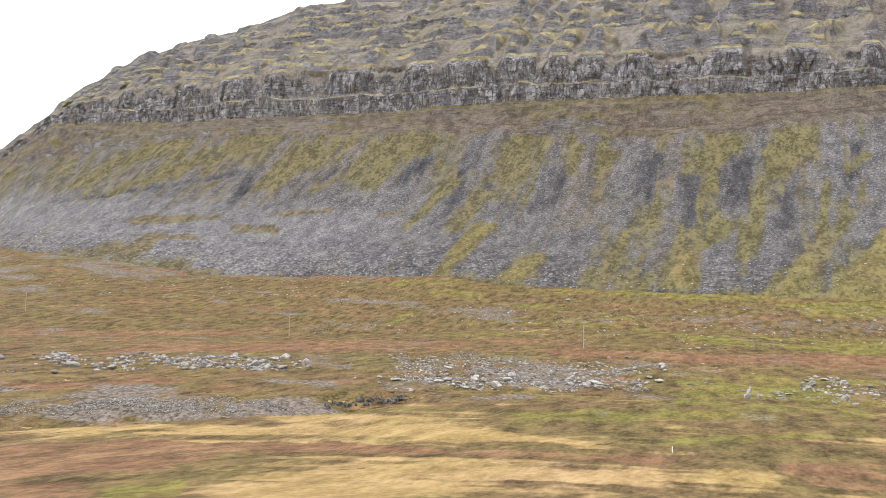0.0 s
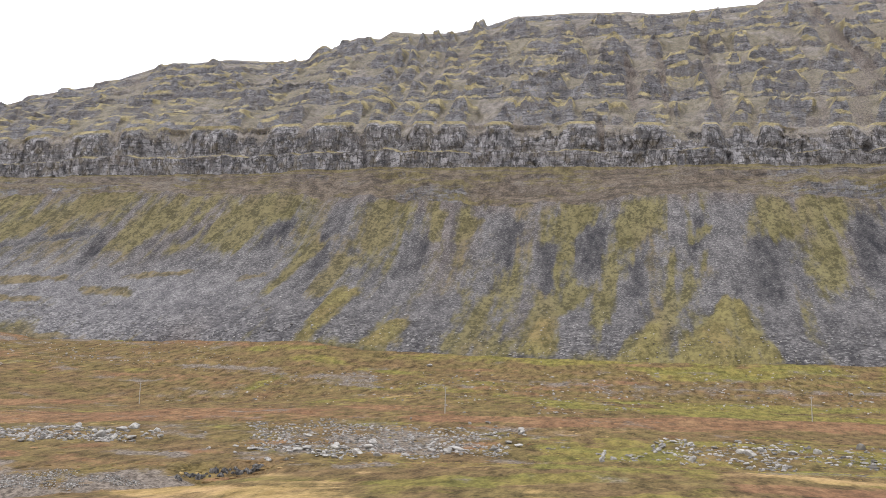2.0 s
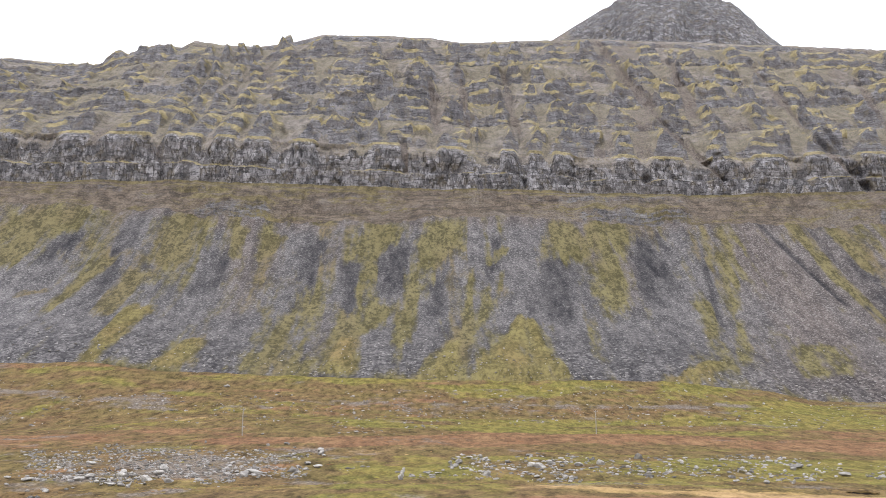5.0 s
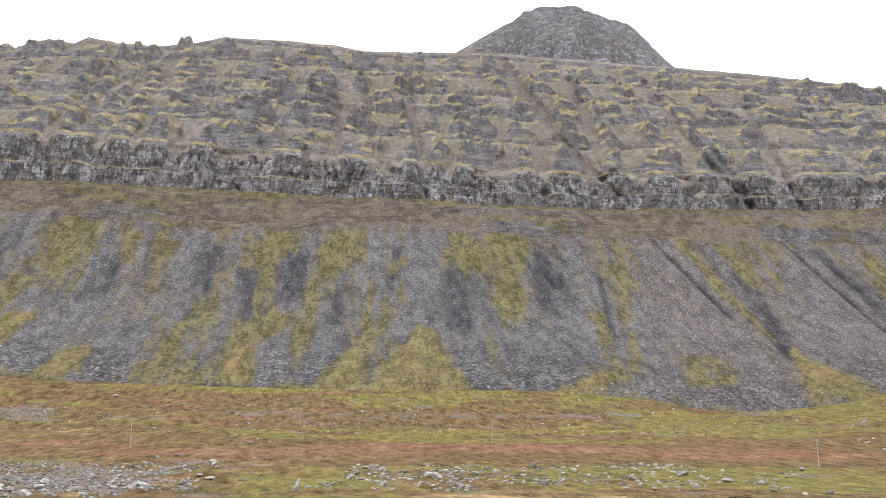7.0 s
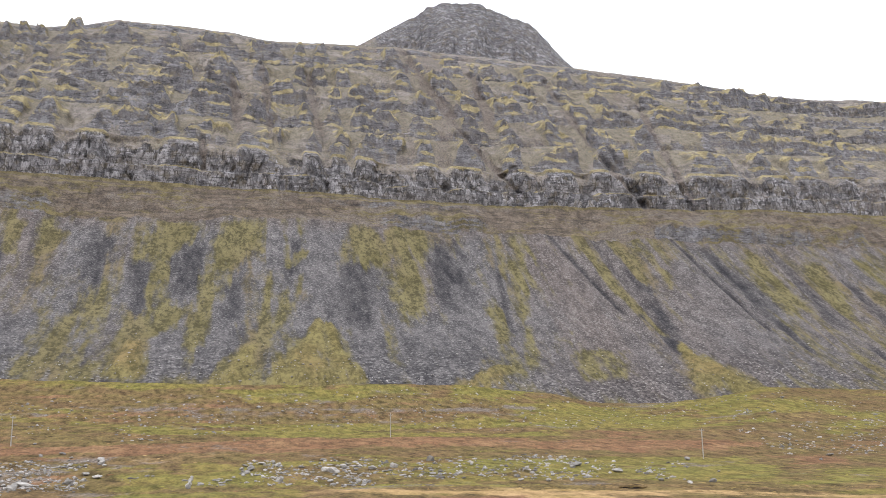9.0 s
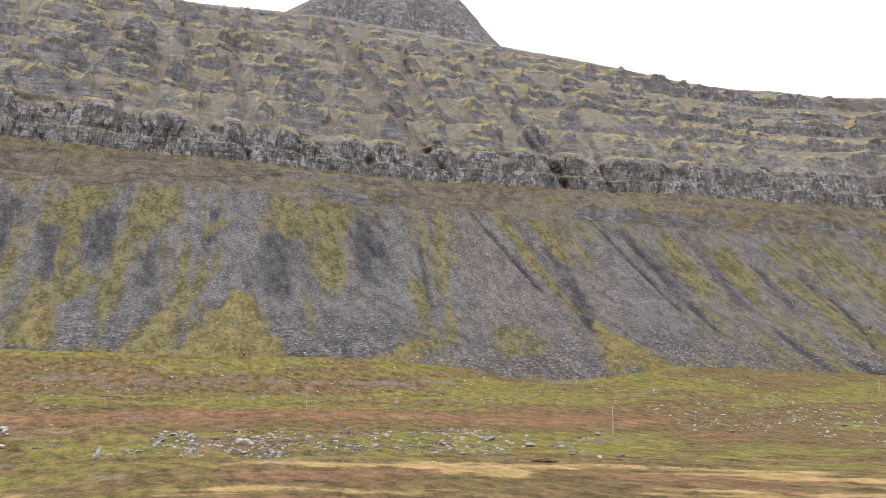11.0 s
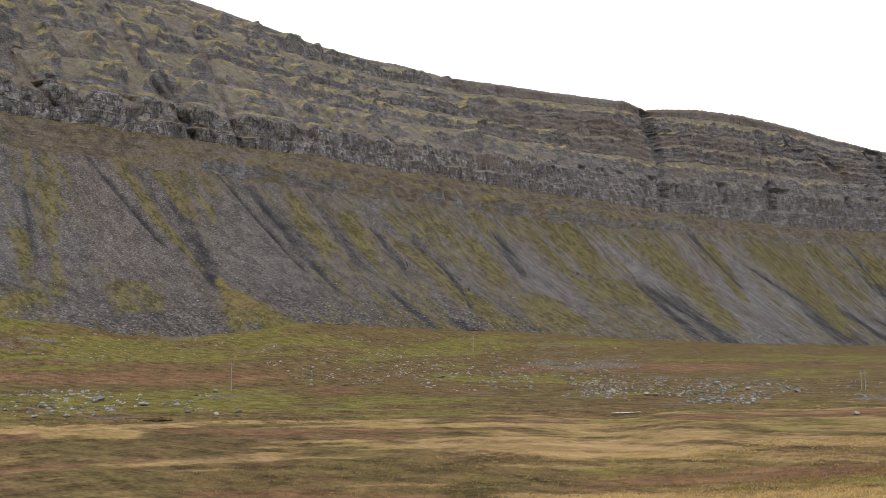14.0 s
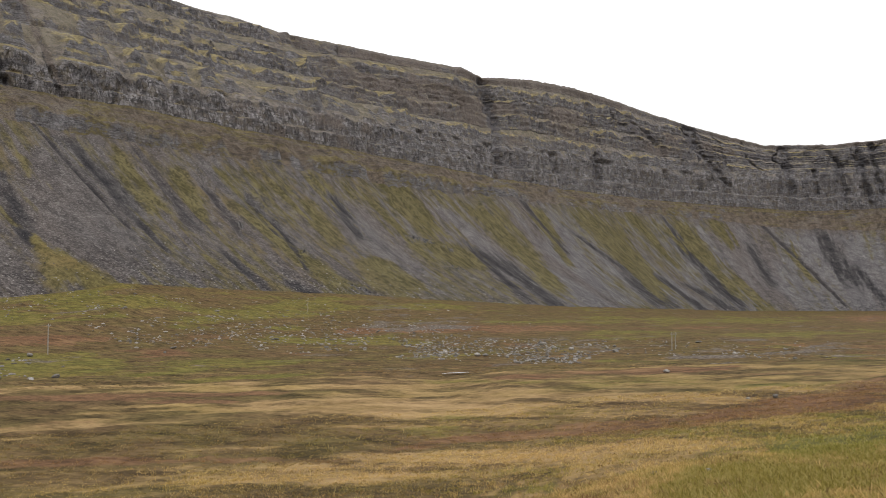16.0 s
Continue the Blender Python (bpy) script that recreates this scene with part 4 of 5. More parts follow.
FAR = {186.0: [-5.7, -5.3, -5.0, -4.8, -4.95, -4.7, -4.5, -4.1, -3.55, -3.2], 195.0: [-5.3, -4.9, -4.9, -4.7, -4.85, -4.6, -4.4, -4.05, -3.5, -3.2], 300.0: [-2.2, -2.2, -1.85, -2.5, -3.15, -3.4, -3.3, -3.15, -3.0, -2.8],
       400.0: [-1.5, -1.55, -0.4, -1.2, -1.7, -2.7, -2.4, -2.4, -2.3, -2.1]}
RIVER = 165.0  # how far off the grass terrace ends


def ground_columns(be):
    """Radii and heights of the ground along each bearing: knots (k, columns)."""
    r, z = [], []
    one = np.ones(len(be))
    for d, row in NEAR.items():
        r.append(d * one)
        z.append(np.interp(be, BEAR, row))
    e = np.array(EDGE)
    ze = RIVER * np.tan(np.radians(np.interp(be, e[:, 0], e[:, 1])))
    r += [RIVER * one, (RIVER + 7) * one]
    z += [ze, ze - np.interp(be, [-48, -28, -20, 40, 60, 75], [0.6, 0.6, 2.2, 1.6, 1.0, 0.3])]
    for d, row in FAR.items():
        r.append(d * one)
        dip = 1.1 * np.exp(-((be + 22.5) / 2.6) ** 4) if d < 190 else 0.0
        z.append(d * np.tan(np.radians(np.interp(be, BEAR, row) - dip)))
    foot = PLAN + INWARD * OFFSET["foot"]
    fb, fd = bearing(foot[:, 0], foot[:, 1]), np.hypot(foot[:, 0], foot[:, 1])
    rf = np.interp(be, fb, fd)
    zf = np.interp(be, fb, LEVEL["foot"] - EYE)
    mid = 400 + (rf - 400) * 0.5
    r += [mid, rf, rf + 25, rf + 60]
    z += [(z[-1] + zf) / 2 - 1.0, zf + 0.35, zf + 0.5, zf - 6]
    return np.array(r), np.array(z)


# bands of growth on the valley floor: from (bearing, elevation) to (bearing, elevation), half height there and there
RUST_FAR = [(-11.31, -2.18, -1.45, -2.11, 0.14, 0.24), (-3.16, -2.16, 7.4, -2.17, 0.21, 0.34), (2.4, -2.06, 14.6, -2.03, 0.28, 0.28),
            (12.8, -2.06, 28.41, -2.28, 0.28, 0.41), (23.39, -2.31, 36.64, -2.67, 0.34, 0.38), (19.92, -2.06, 29.35, -2.51, 0.28, 0.48),
            (28.68, -2.5, 34.83, -2.44, 0.55, 0.34), (35.55, -3.23, 41.28, -3.36, 0.21, 0.14), (-38.39, -2.52, -16.54, -1.61, 0.21, 0.21),
            (-3.61, -2.49, 8.82, -1.95, 0.24, 0.28), (-44.43, -4.76, -35.02, -4.44, 0.17, 0.17), (-44.61, -1.51, -31.04, -1.39, 0.17, 0.14)]
RUST_NEAR = [(-44.78, -8.93, -30.75, -8.6, 1.17, 0.55), (-31.45, -8.49, -22.96, -8.34, 0.45, 0.41), (-23.67, -8.52, -16.04, -8.64, 0.31, 0.17),
             (-17.13, -8.66, -2.91, -8.62, 0.21, 0.31), (-44.7, -10.37, -39.26, -10.81, 0.41, 0.41), (3.0, -8.86, 8.71, -8.73, 0.69, 0.83),
             (8.98, -5.76, 21.64, -5.66, 0.31, 0.21), (30.06, -5.72, 47.22, -6.01, 0.21, 0.21), (9.04, -6.94, 25.13, -7.6, 0.28, 0.21),
             (53.47, -9.53, 72.15, -7.46, 0.24, 0.48), (72.15, -7.46, 84.56, -5.09, 0.55, 0.76), (30.72, -9.42, 51.3, -10.17, 0.28, 0.17),
             (60.78, -4.96, 76.23, -3.99, 0.24, 0.17), (50.0, -1.9, 66.0, -1.8, 0.22, 0.2), (30.62, -5.69, 44.16, -6.52, 0.21, 0.17)]
STRAW_BANDS = [(-44.3, -7.16, -28.71, -7.23, 0.28, 0.28), (-29.08, -6.68, -14.24, -7.28, 0.55, 0.62), (-17.16, -7.25, -7.07, -7.95, 0.38, 0.24),
               (-9.88, -9.67, 4.26, -9.21, 0.38, 0.41), (-32.01, -11.34, -9.89, -9.33, 1.38, 1.03), (33.66, -6.74, 61.47, -7.05, 0.31, 0.52),
               (8.93, -4.94, 32.22, -5.4, 0.21, 0.17), (23.0, -5.15, 43.03, -5.22, 0.1, 0.1), (9.02, -6.63, 22.35, -7.04, 0.31, 0.28),
               (40.21, -5.59, 56.47, -5.65, 0.17, 0.14), (20.05, -5.21, 27.47, -5.66, 0.34, 0.28), (36.12, -5.55, 51.99, -5.58, 0.14, 0.14),
               (30.47, -10.89, 54.21, -10.73, 0.76, 0.62), (50.59, -10.68, 72.81, -8.98, 0.52, 0.28)]
GREEN_FOOT = [(3.5, 0.9, 12.0, 0.9, 0.5, 0.45), (-3.5, 1.6, 3.0, 1.7, 0.2, 0.2), (17.5, 1.2, 22.0, 1.0, 0.35, 0.3), (44.0, -0.7, 58.0, -0.35, 0.3, 0.25), (60.0, -1.4, 80.0, -1.2, 0.25, 0.2),
              (46.0, -2.6, 56.0, -2.7, 0.25, 0.2), (66.0, -2.2, 82.0, -2.0, 0.25, 0.2)]
GREEN_BANDS = [(-2.52, -1.07, 8.11, -1.4, 0.21, 0.28), (7.39, -1.4, 18.53, -1.69, 0.28, 0.17), (-3.09, -3.85, 21.59, -4.09, 0.97, 1.03),
               (21.6, -3.96, 36.54, -3.7, 0.83, 0.9), (23.11, -0.86, 32.33, -1.01, 0.48, 0.48), (-2.3, -1.15, 13.48, -1.22, 0.17, 0.24),
               (-3.04, -4.74, 2.44, -4.35, 0.55, 0.34), (-21.84, -0.67, -18.98, 0.53, 0.21, 0.21), (22.56, -0.82, 39.53, -0.35, 0.69, 0.62),
               (39.51, -1.61, 51.9, 0.1, 0.48, 0.41), (-38.62, -10.96, -34.06, -10.89, 0.28, 0.52), (-14.26, -6.57, 1.09, -5.67, 0.48, 0.41),
               (-3.6, -7.43, 8.76, -6.05, 0.21, 0.31), (71.41, -11.67, 84.47, -8.59, 0.9, 1.59)]
# stony patches: bearing, elevation and half widths
STONY = [(53.5, -1.3, 4, 0.4), (18, -0.1, 5, 0.3), (-11.4, -3.6, 8.9, 1.3), (-35, -5.9, 9.6, 0.8), (-24.5, -3.5, 1.5, 0.4), (-15.5, 0.1, 3, 0.5), (-4.7, 0.0, 5.2, 0.45), (-26.5, 0.6, 3.7, 0.45), (54.2, -1.2, 4.1, 0.65), (64, -2.9, 4.0, 0.55),
         (79.8, -3.2, 2.2, 0.5), (73.9, -3.4, 2.2, 0.3), (9, -0.2, 9.3, 0.35), (17.8, 0.5, 3, 0.2), (28.6, 0.2, 4.4, 0.3), (-40, 2.6, 8, 0.7), (-2, -5.6, 8, 0.3), (-44, -4.6, 4, 0.3)]


def blots(be, el, marks, fray):
    total = np.zeros_like(be)
    for b, e, rb, re in marks:
        total = np.maximum(total, 1 - smooth(0.3, 1.5, np.hypot((be - b) / rb, (el - e) / re) + fray))
    return total


def build_ground():
    be = np.arange(-58, 108, 0.13)
    kr, kz = ground_columns(be)
    # rows dense where the ground is seen flat on
    marks = np.concatenate([np.linspace(0, 3, 50)[:-1], np.linspace(3, 4, 80)[:-1], np.linspace(4, 7, 80)[:-1], np.linspace(7, 9, 110)[:-1], np.linspace(9, 12, 80)])
    knots = np.arange(len(kr))
    r = np.array([np.interp(marks, knots, kr[:, c]) for c in range(len(be))]).T
    z = np.array([np.interp(marks, knots, kz[:, c]) for c in range(len(be))]).T
    ker = np.array([1, 2, 3, 2, 1]) / 9.0
    for _ in range(2):
        zp = np.pad(z, ((2, 2), (0, 0)), mode="edge")
        z = sum(ker[k] * zp[k:k + len(z)] for k in range(5))
    th = np.radians(be - SQUARE)
    x, y = r * np.sin(th), r * np.cos(th)
    beg = np.broadcast_to(be, r.shape)
    el = np.degrees(np.arctan2(z, r))
    field = 1 - smooth(RIVER - 3, RIVER + 2, r)
    fray = 1.5 * fbm(beg / 2.6, el * 2.2, 221, 6, 0.65) + 0.5 * fbm(x / 5, y / 5, 222, 3)
    stony = blots(beg, el, STONY, fray) * (1 - 0.5 * field)
    amp = smooth(20, 120, r)
    z = z + amp * (0.35 * fbm(x / 22, y / 22, 201, 3) + 0.22 * fbm(x / 5, y / 5, 202, 3)) + smooth(6, 30, r) * 0.12 * fbm(x / 1.8, y / 1.8, 203, 3)
    z = z + smooth(200, 320, r) * (0.9 * fbm(x / 40, y / 30, 204, 3) + 0.3 * ridge(x / 12, y / 9, 206, 3))
    z = z + stony * 0.35 * ridge(x / 2.6, y / 2.6, 207, 3) + smooth(185, 230, r) * 0.12 * ridge(x / 4.5, y / 4.5, 208, 3)
    z = z - np.exp(-((r - RIVER - 3) / 6) ** 2) * 0.5 * (1 + fbm(x / 12, y / 12, 205, 3))
    wisp = 0.8 * fbm(beg / 4, el * 4.5, 223, 5, 0.65) + 0.25 * fbm(x / 5, y / 5, 222, 3)
    inked = {key: bands(beg, el, val, wisp) for key, val in (("s", STRAW_BANDS), ("r", RUST_FAR + RUST_NEAR), ("g", GREEN_BANDS + GREEN_FOOT))}
    thin = fbm(beg / 16, el * 6, 231, 5, 0.6)
    straw = field * (0.34 + 0.55 * fbm(beg / 26, el * 2.0, 211, 5, 0.6) + 0.45 * thin) + (1 - field) * (0.0 + 0.6 * fbm(beg / 6, el * 4, 213, 5)) + 0.5 * inked["s"] - 0.5 * inked["r"]
    rust = field * (0.0 + 0.16 * np.exp(-((beg - 32) / 18) ** 2) + 0.7 * fbm(beg / 22, el * 3.4, 214, 5)) + (1 - field) * (0.14 - 0.2 * smooth(10, 36, beg) + 0.12 * smooth(44, 60, beg) + 1.0 * fbm(beg / 6, el * 3, 215, 5)) + 0.85 * inked["r"] - 0.5 * inked["s"] - 0.5 * inked["g"]
    green = field * (0.08 - 0.16 * np.exp(-((beg - 32) / 18) ** 2) + 0.7 * fbm(beg / 20, el * 3.0, 216, 5)) + (1 - field) * (0.0 + 0.10 * smooth(10, 36, beg) - 0.12 * smooth(44, 60, beg) - 0.2 * (1 - smooth(-28, -6, beg)) + 1.2 * fbm(x / 40, y / 22, 217, 5)) + 0.75 * inked["g"] - 0.9 * inked["r"] - 0.4 * inked["s"]
    near = 1 - smooth(25, 70, r)
    straw = straw - 0.25 * field * np.exp(-((beg - 30) / 14) ** 2) + 0.8 * near * fbm(x / 2.2, y / 2.2, 224, 4, 0.6)
    green = green + 0.9 * near * fbm(x / 1.7, y / 1.7, 225, 4, 0.6)
    rust = rust + near * (0.7 * fbm(x / 2.6, y / 2.6, 226, 4, 0.6) - 0.05)
    straw = straw + field * smooth(46, 62, beg) * (0.2 + 0.15 * (1 - smooth(18, 60, r)))
    green = green + 0.1 * field * smooth(46, 62, beg)
    gravel = (1 - field) * (-0.14 + 0.22 * (1 - smooth(-30, -10, beg)) + 0.12 * smooth(44, 60, beg) + 1.0 * fbm(x / 26, y / 14, 218, 5)) + 0.5 * stony * (1 - 0.35 * smooth(-2.2, -1.2, el))
    # the foot of the scree is mossy where no stones lie
    rim = smooth(len(marks) - 60, len(marks) - 30, np.arange(len(marks)))[:, None]
    green = green + 0.3 * rim * (1 - 0.7 * smooth(44, 60, beg)) * (1 + fbm(x / 30, y / 30, 219, 3))
    masks = {"straw": straw, "rust": rust, "green": green, "gravel": gravel}
    me = sheet("ground", np.stack([x, y, z + EYE], -1), GROUND, masks)
    return me, be, r, z + EYE, masks


ground_mesh, G_BE, G_R, G_Z, G_MASK = build_ground()
ground = tagged(new("ground", ground_mesh), "autumn valley floor of straw, rust and green heath", "ground", kind="structure")


def outskirts():
    """The land round and behind the standpoint, out to the horizon."""
    ang = np.radians(np.linspace(107.6, 302.3, 66) - SQUARE)
    rr = np.concatenate([[4.0, 15, 35, 70, 165, 195, 300, 420, 700, 1100, 1700, 2600, 3900]])[:, None]
    left = np.interp(rr, [4, 15, 35, 70, 165, 300, 700, 3900], [-1.7, -5, -10, -13.6, -20, -14, 5, 60])
    right = np.interp(rr, [4, 15, 35, 70, 165, 300, 700, 3900], [-1.7, -2.6, -4.2, -6, -8.7, -10, -6, 60])
    hill = np.interp(rr, [4, 15, 70, 300, 700, 3900], [-1.7, -1.2, 6, 60, 120, 160])
    f = np.linspace(0, 1, len(ang))[None, :]
    z = right * (1 - f) + left * f + (hill - (right * (1 - f) + left * f)) * np.sin(np.pi * f) ** 0.7
    pts = np.stack([rr * np.sin(ang), rr * np.cos(ang), z + EYE], -1)
    n = z.shape
    return sheet("ground_behind", pts, GROUND, {"straw": np.full(n, 0.5), "rust": np.full(n, 0.3), "green": np.full(n, 0.3), "gravel": np.zeros(n)})


behind = tagged(new("ground_behind", outskirts()), "grassy hillside behind the standpoint", "ground", kind="structure")


def standing():
    """The patch of grass under the camera."""
    ang = np.radians(np.linspace(0, 360, 73))[None, :]
    rr = np.array([0.0, 1, 2, 3.2, 4.1])[:, None]
    pts = np.stack([rr * np.sin(ang), rr * np.cos(ang), EYE - 1.62 - 0.02 * rr + 0 * ang], -1)
    n = pts.shape[:2]
    return sheet("ground_underfoot", pts, GROUND, {"straw": np.full(n, 0.4), "rust": np.full(n, 0.2), "green": np.full(n, 0.6), "gravel": np.zeros(n)})


under = tagged(new("ground_underfoot", standing()), "grass at the standpoint", "ground", kind="structure")


def ground_at(be, el):
    """The place on the far ground at a bearing and elevation, or None."""
    c = int(np.clip(np.searchsorted(G_BE, be), 0, len(G_BE) - 1))
    e = np.degrees(np.arctan2(G_Z[:, c] - EYE, G_R[:, c]))
    top = np.maximum.accumulate(e)
    k = int(np.searchsorted(top, el))
    if k <= 0 or k >= len(e):
        return None
    t = (el - top[k - 1]) / max(1e-6, e[k] - top[k - 1])
    r = G_R[k - 1, c] + (G_R[k, c] - G_R[k - 1, c]) * min(1, max(0, t))
    z = G_Z[k - 1, c] + (G_Z[k, c] - G_Z[k - 1, c]) * min(1, max(0, t))
    th = radians(be - SQUARE)
    return Vector((r * math.sin(th), r * math.cos(th), z))


def ground_height(x, y):
    be, r = float(bearing(x, y)), math.hypot(x, y)
    c = int(np.clip(np.searchsorted(G_BE, be), 0, len(G_BE) - 1))
    return float(np.interp(r, G_R[:, c], G_Z[:, c]))


# ---- loose stones ----
def stone_mesh(name, seed, flat=1.0, rings=1):
    """A broken, slightly rounded block about one metre across, its base at z = -0.25."""
    rng = random.Random(seed)
    bm = bmesh.new()
    bmesh.ops.create_icosphere(bm, subdivisions=rings, radius=0.5)
    cuts = [(Vector((rng.uniform(-1, 1), rng.uniform(-1, 1), rng.uniform(-0.4, 1))).normalized(), rng.uniform(0.26, 0.44)) for _ in range(9)]
    for v in bm.verts:
        for way, far in cuts:
            over = v.co.dot(way) - far
            if over > 0:
                v.co -= way * over * 0.9
        v.co += Vector((rng.uniform(-1, 1), rng.uniform(-1, 1), rng.uniform(-1, 1))) * 0.025
        v.co.z *= 0.72 * flat
        v.co.x *= 1.25
    me = bpy.data.meshes.new(name)
    bm.to_mesh(me)
    bm.free()
    me.materials.append(STONE)
    return me


STONES = [stone_mesh("boulder", 40 + k, flat=(1.0, 0.7, 1.15, 0.6)[k % 4], rings=2) for k in range(10)]
RNG = random.Random(7)
# fields of stones: bearings, elevations, how many, least and greatest size, and what they are
FIELDS = [(-24.5, -14, -4.9, -2.9, 26, 0.9, 2.6, "pale lichened boulder in the rubble of the river terrace"),
          (-16, -3.2, -4.6, -2.2, 34, 0.9, 2.8, "pale lichened boulder in the rubble of the river terrace"),
          (-44.8, -38, -3.9, -2.6, 14, 1.1, 3.2, "pale boulder in a bouldery strip of brown heath"),
          (-36, -25.8, -3.7, -2.6, 24, 1.1, 3.2, "pale boulder in a bouldery strip of brown heath"),
          (3.8, 8.6, -4.1, -3.2, 18, 0.7, 1.8, "grey boulder in a heap on green heath"),
          (-2, 34, -4.7, -3.1, 52, 0.9, 2.8, "grey boulder scattered on green heath"),
          (56.5, 67, -3.9, -2.5, 28, 0.8, 2.4, "grey boulder in rubble beyond the meadow"),
          (67, 82, -3.5, -2.5, 10, 0.8, 2.2, "grey boulder scattered on the far heath"),
          (33, 62, -3.6, -0.3, 36, 0.8, 2.2, "pale stone scattered on olive heath"),
          (35.2, 38.2, -0.6, -0.15, 18, 0.8, 2.0, "grey boulder in a heap at the foot of the scree"),
          (-20, 50, -1.2, 0.9, 24, 0.9, 2.4, "grey boulder lying below the scree")]


def put_boulder(p, size, label, group, tall=1.0, mesh=None):
    ob = new("boulder", mesh or RNG.choice(STONES))
    ob.matrix_world = Matrix.Translation(p + Vector((0, 0, 0.2 * size))) @ Euler((RNG.uniform(-0.15, 0.15), RNG.uniform(-0.15, 0.15), RNG.uniform(0, 6.28))).to_matrix().to_4x4() @ Matrix.Diagonal(
        (size * RNG.uniform(0.8, 1.2), size * RNG.uniform(0.8, 1.2), size * tall * RNG.uniform(0.8, 1.2), 1))
    return tagged(ob, label, "boulder", group)


for k, (b0, b1, e0, e1, count, s0, s1, text) in enumerate(FIELDS):
    made = tries = 0
    while made < count and tries < count * 60:
        tries += 1
        b, e = RNG.uniform(b0, b1), RNG.uniform(e0, e1)
        off = (((2 * b - b0 - b1) / (b1 - b0)) ** 4 + ((2 * e - e0 - e1) / (e1 - e0)) ** 4) ** 0.25
        if float(fbm(b * 1.1, e * 4.5, 300 + k, 2).item()) < RNG.uniform(0.0, 0.35) + max(0.0, off - 0.75):
            continue
        p = ground_at(b, e)
        if p is None:
            continue
        put_boulder(p, s0 + (s1 - s0) * RNG.random() ** 2.2, text, "boulders of the valley floor")
        made += 1


def one_boulder(b, e, size, label, tall=1.0):
    p = ground_at(b, e)
    if p is not None:
        return put_boulder(p, size, label, "", tall)


one_boulder(-9.85, 1.2, 3.2, "single pale boulder below the scree")
one_boulder(37.9, 0.35, 2.2, "white stone on the mossy slope")
one_boulder(77.9, -5.85, 0.75, "grey boulder half sunk in reddish meadow grass")
one_boulder(76.3, -6.0, 0.42, "small grey stone in meadow grass")
one_boulder(71.5, -4.5, 1.2, "low grey rock in the far meadow")
one_boulder(70.7, -10.75, 0.24, "pale stone in short green grass")
one_boulder(74.0, -10.4, 0.2, "small stone among green grass")
one_boulder(81.1, -12.3, 0.26, "pale flat rock in short green grass")
one_boulder(-7.55, -1.75, 1.5, "dark round boulder on the rubble terrace")
one_boulder(-6.9, -3.35, 1.0, "narrow dark upright stone in the rubble", 2.2)
for k in range(5):
    one_boulder(1.35 - 0.05 * k, -3.95 - 0.16 * k, 0.9 + 0.15 * k, "dark stone in a narrow wet gully", 1.4)


def rock_bank():
    """The broken dark rock face of the river's gully."""
    dark = Nodes("dark_basalt")
    rnd = dark.add("ShaderNodeObjectInfo").outputs["Random"]
    chip = dark.noise(1.6, detail=6, rough=0.7)
    dark.bump(chip, 0.8, 0.2)
    basalt = dark.done(dark.mix(dark.ramp(chip, 0.35, 0.65), (0.018, 0.017, 0.017), dark.mix(rnd, (0.085, 0.08, 0.078), (0.20, 0.19, 0.18))))
    shapes = []
    for k in range(5):
        me = stone_mesh("block", 70 + k, flat=1.3, rings=1)
        me.materials.clear()
        me.materials.append(basalt)
        shapes.append(me)
    bank = new("rock_bank")
    bank.matrix_world = Matrix.Translation(ground_at(-22.6, -5.45))
    rng = random.Random(17)
    for k in range(30):
        u = k / 29
        p = ground_at(-25.3 + 5.0 * u, -5.95 + 0.55 * u + rng.uniform(-0.12, 0.22))
        if p is None:
            continue
        ob = new("block", rng.choice(shapes))
        ob.parent = bank
        size = rng.uniform(0.7, 1.6)
        ob.matrix_world = Matrix.Translation(p + Vector((0, 0, 0.15 * size))) @ Euler((rng.uniform(-0.2, 0.2), rng.uniform(-0.2, 0.2), rng.uniform(0, 6.28))).to_matrix().to_4x4() @ Matrix.Diagonal(
            (size, size, size * rng.uniform(0.9, 1.5), 1))
    return tagged(bank, "dark broken rock face of a river gully", "rock bank")


rock_bank()


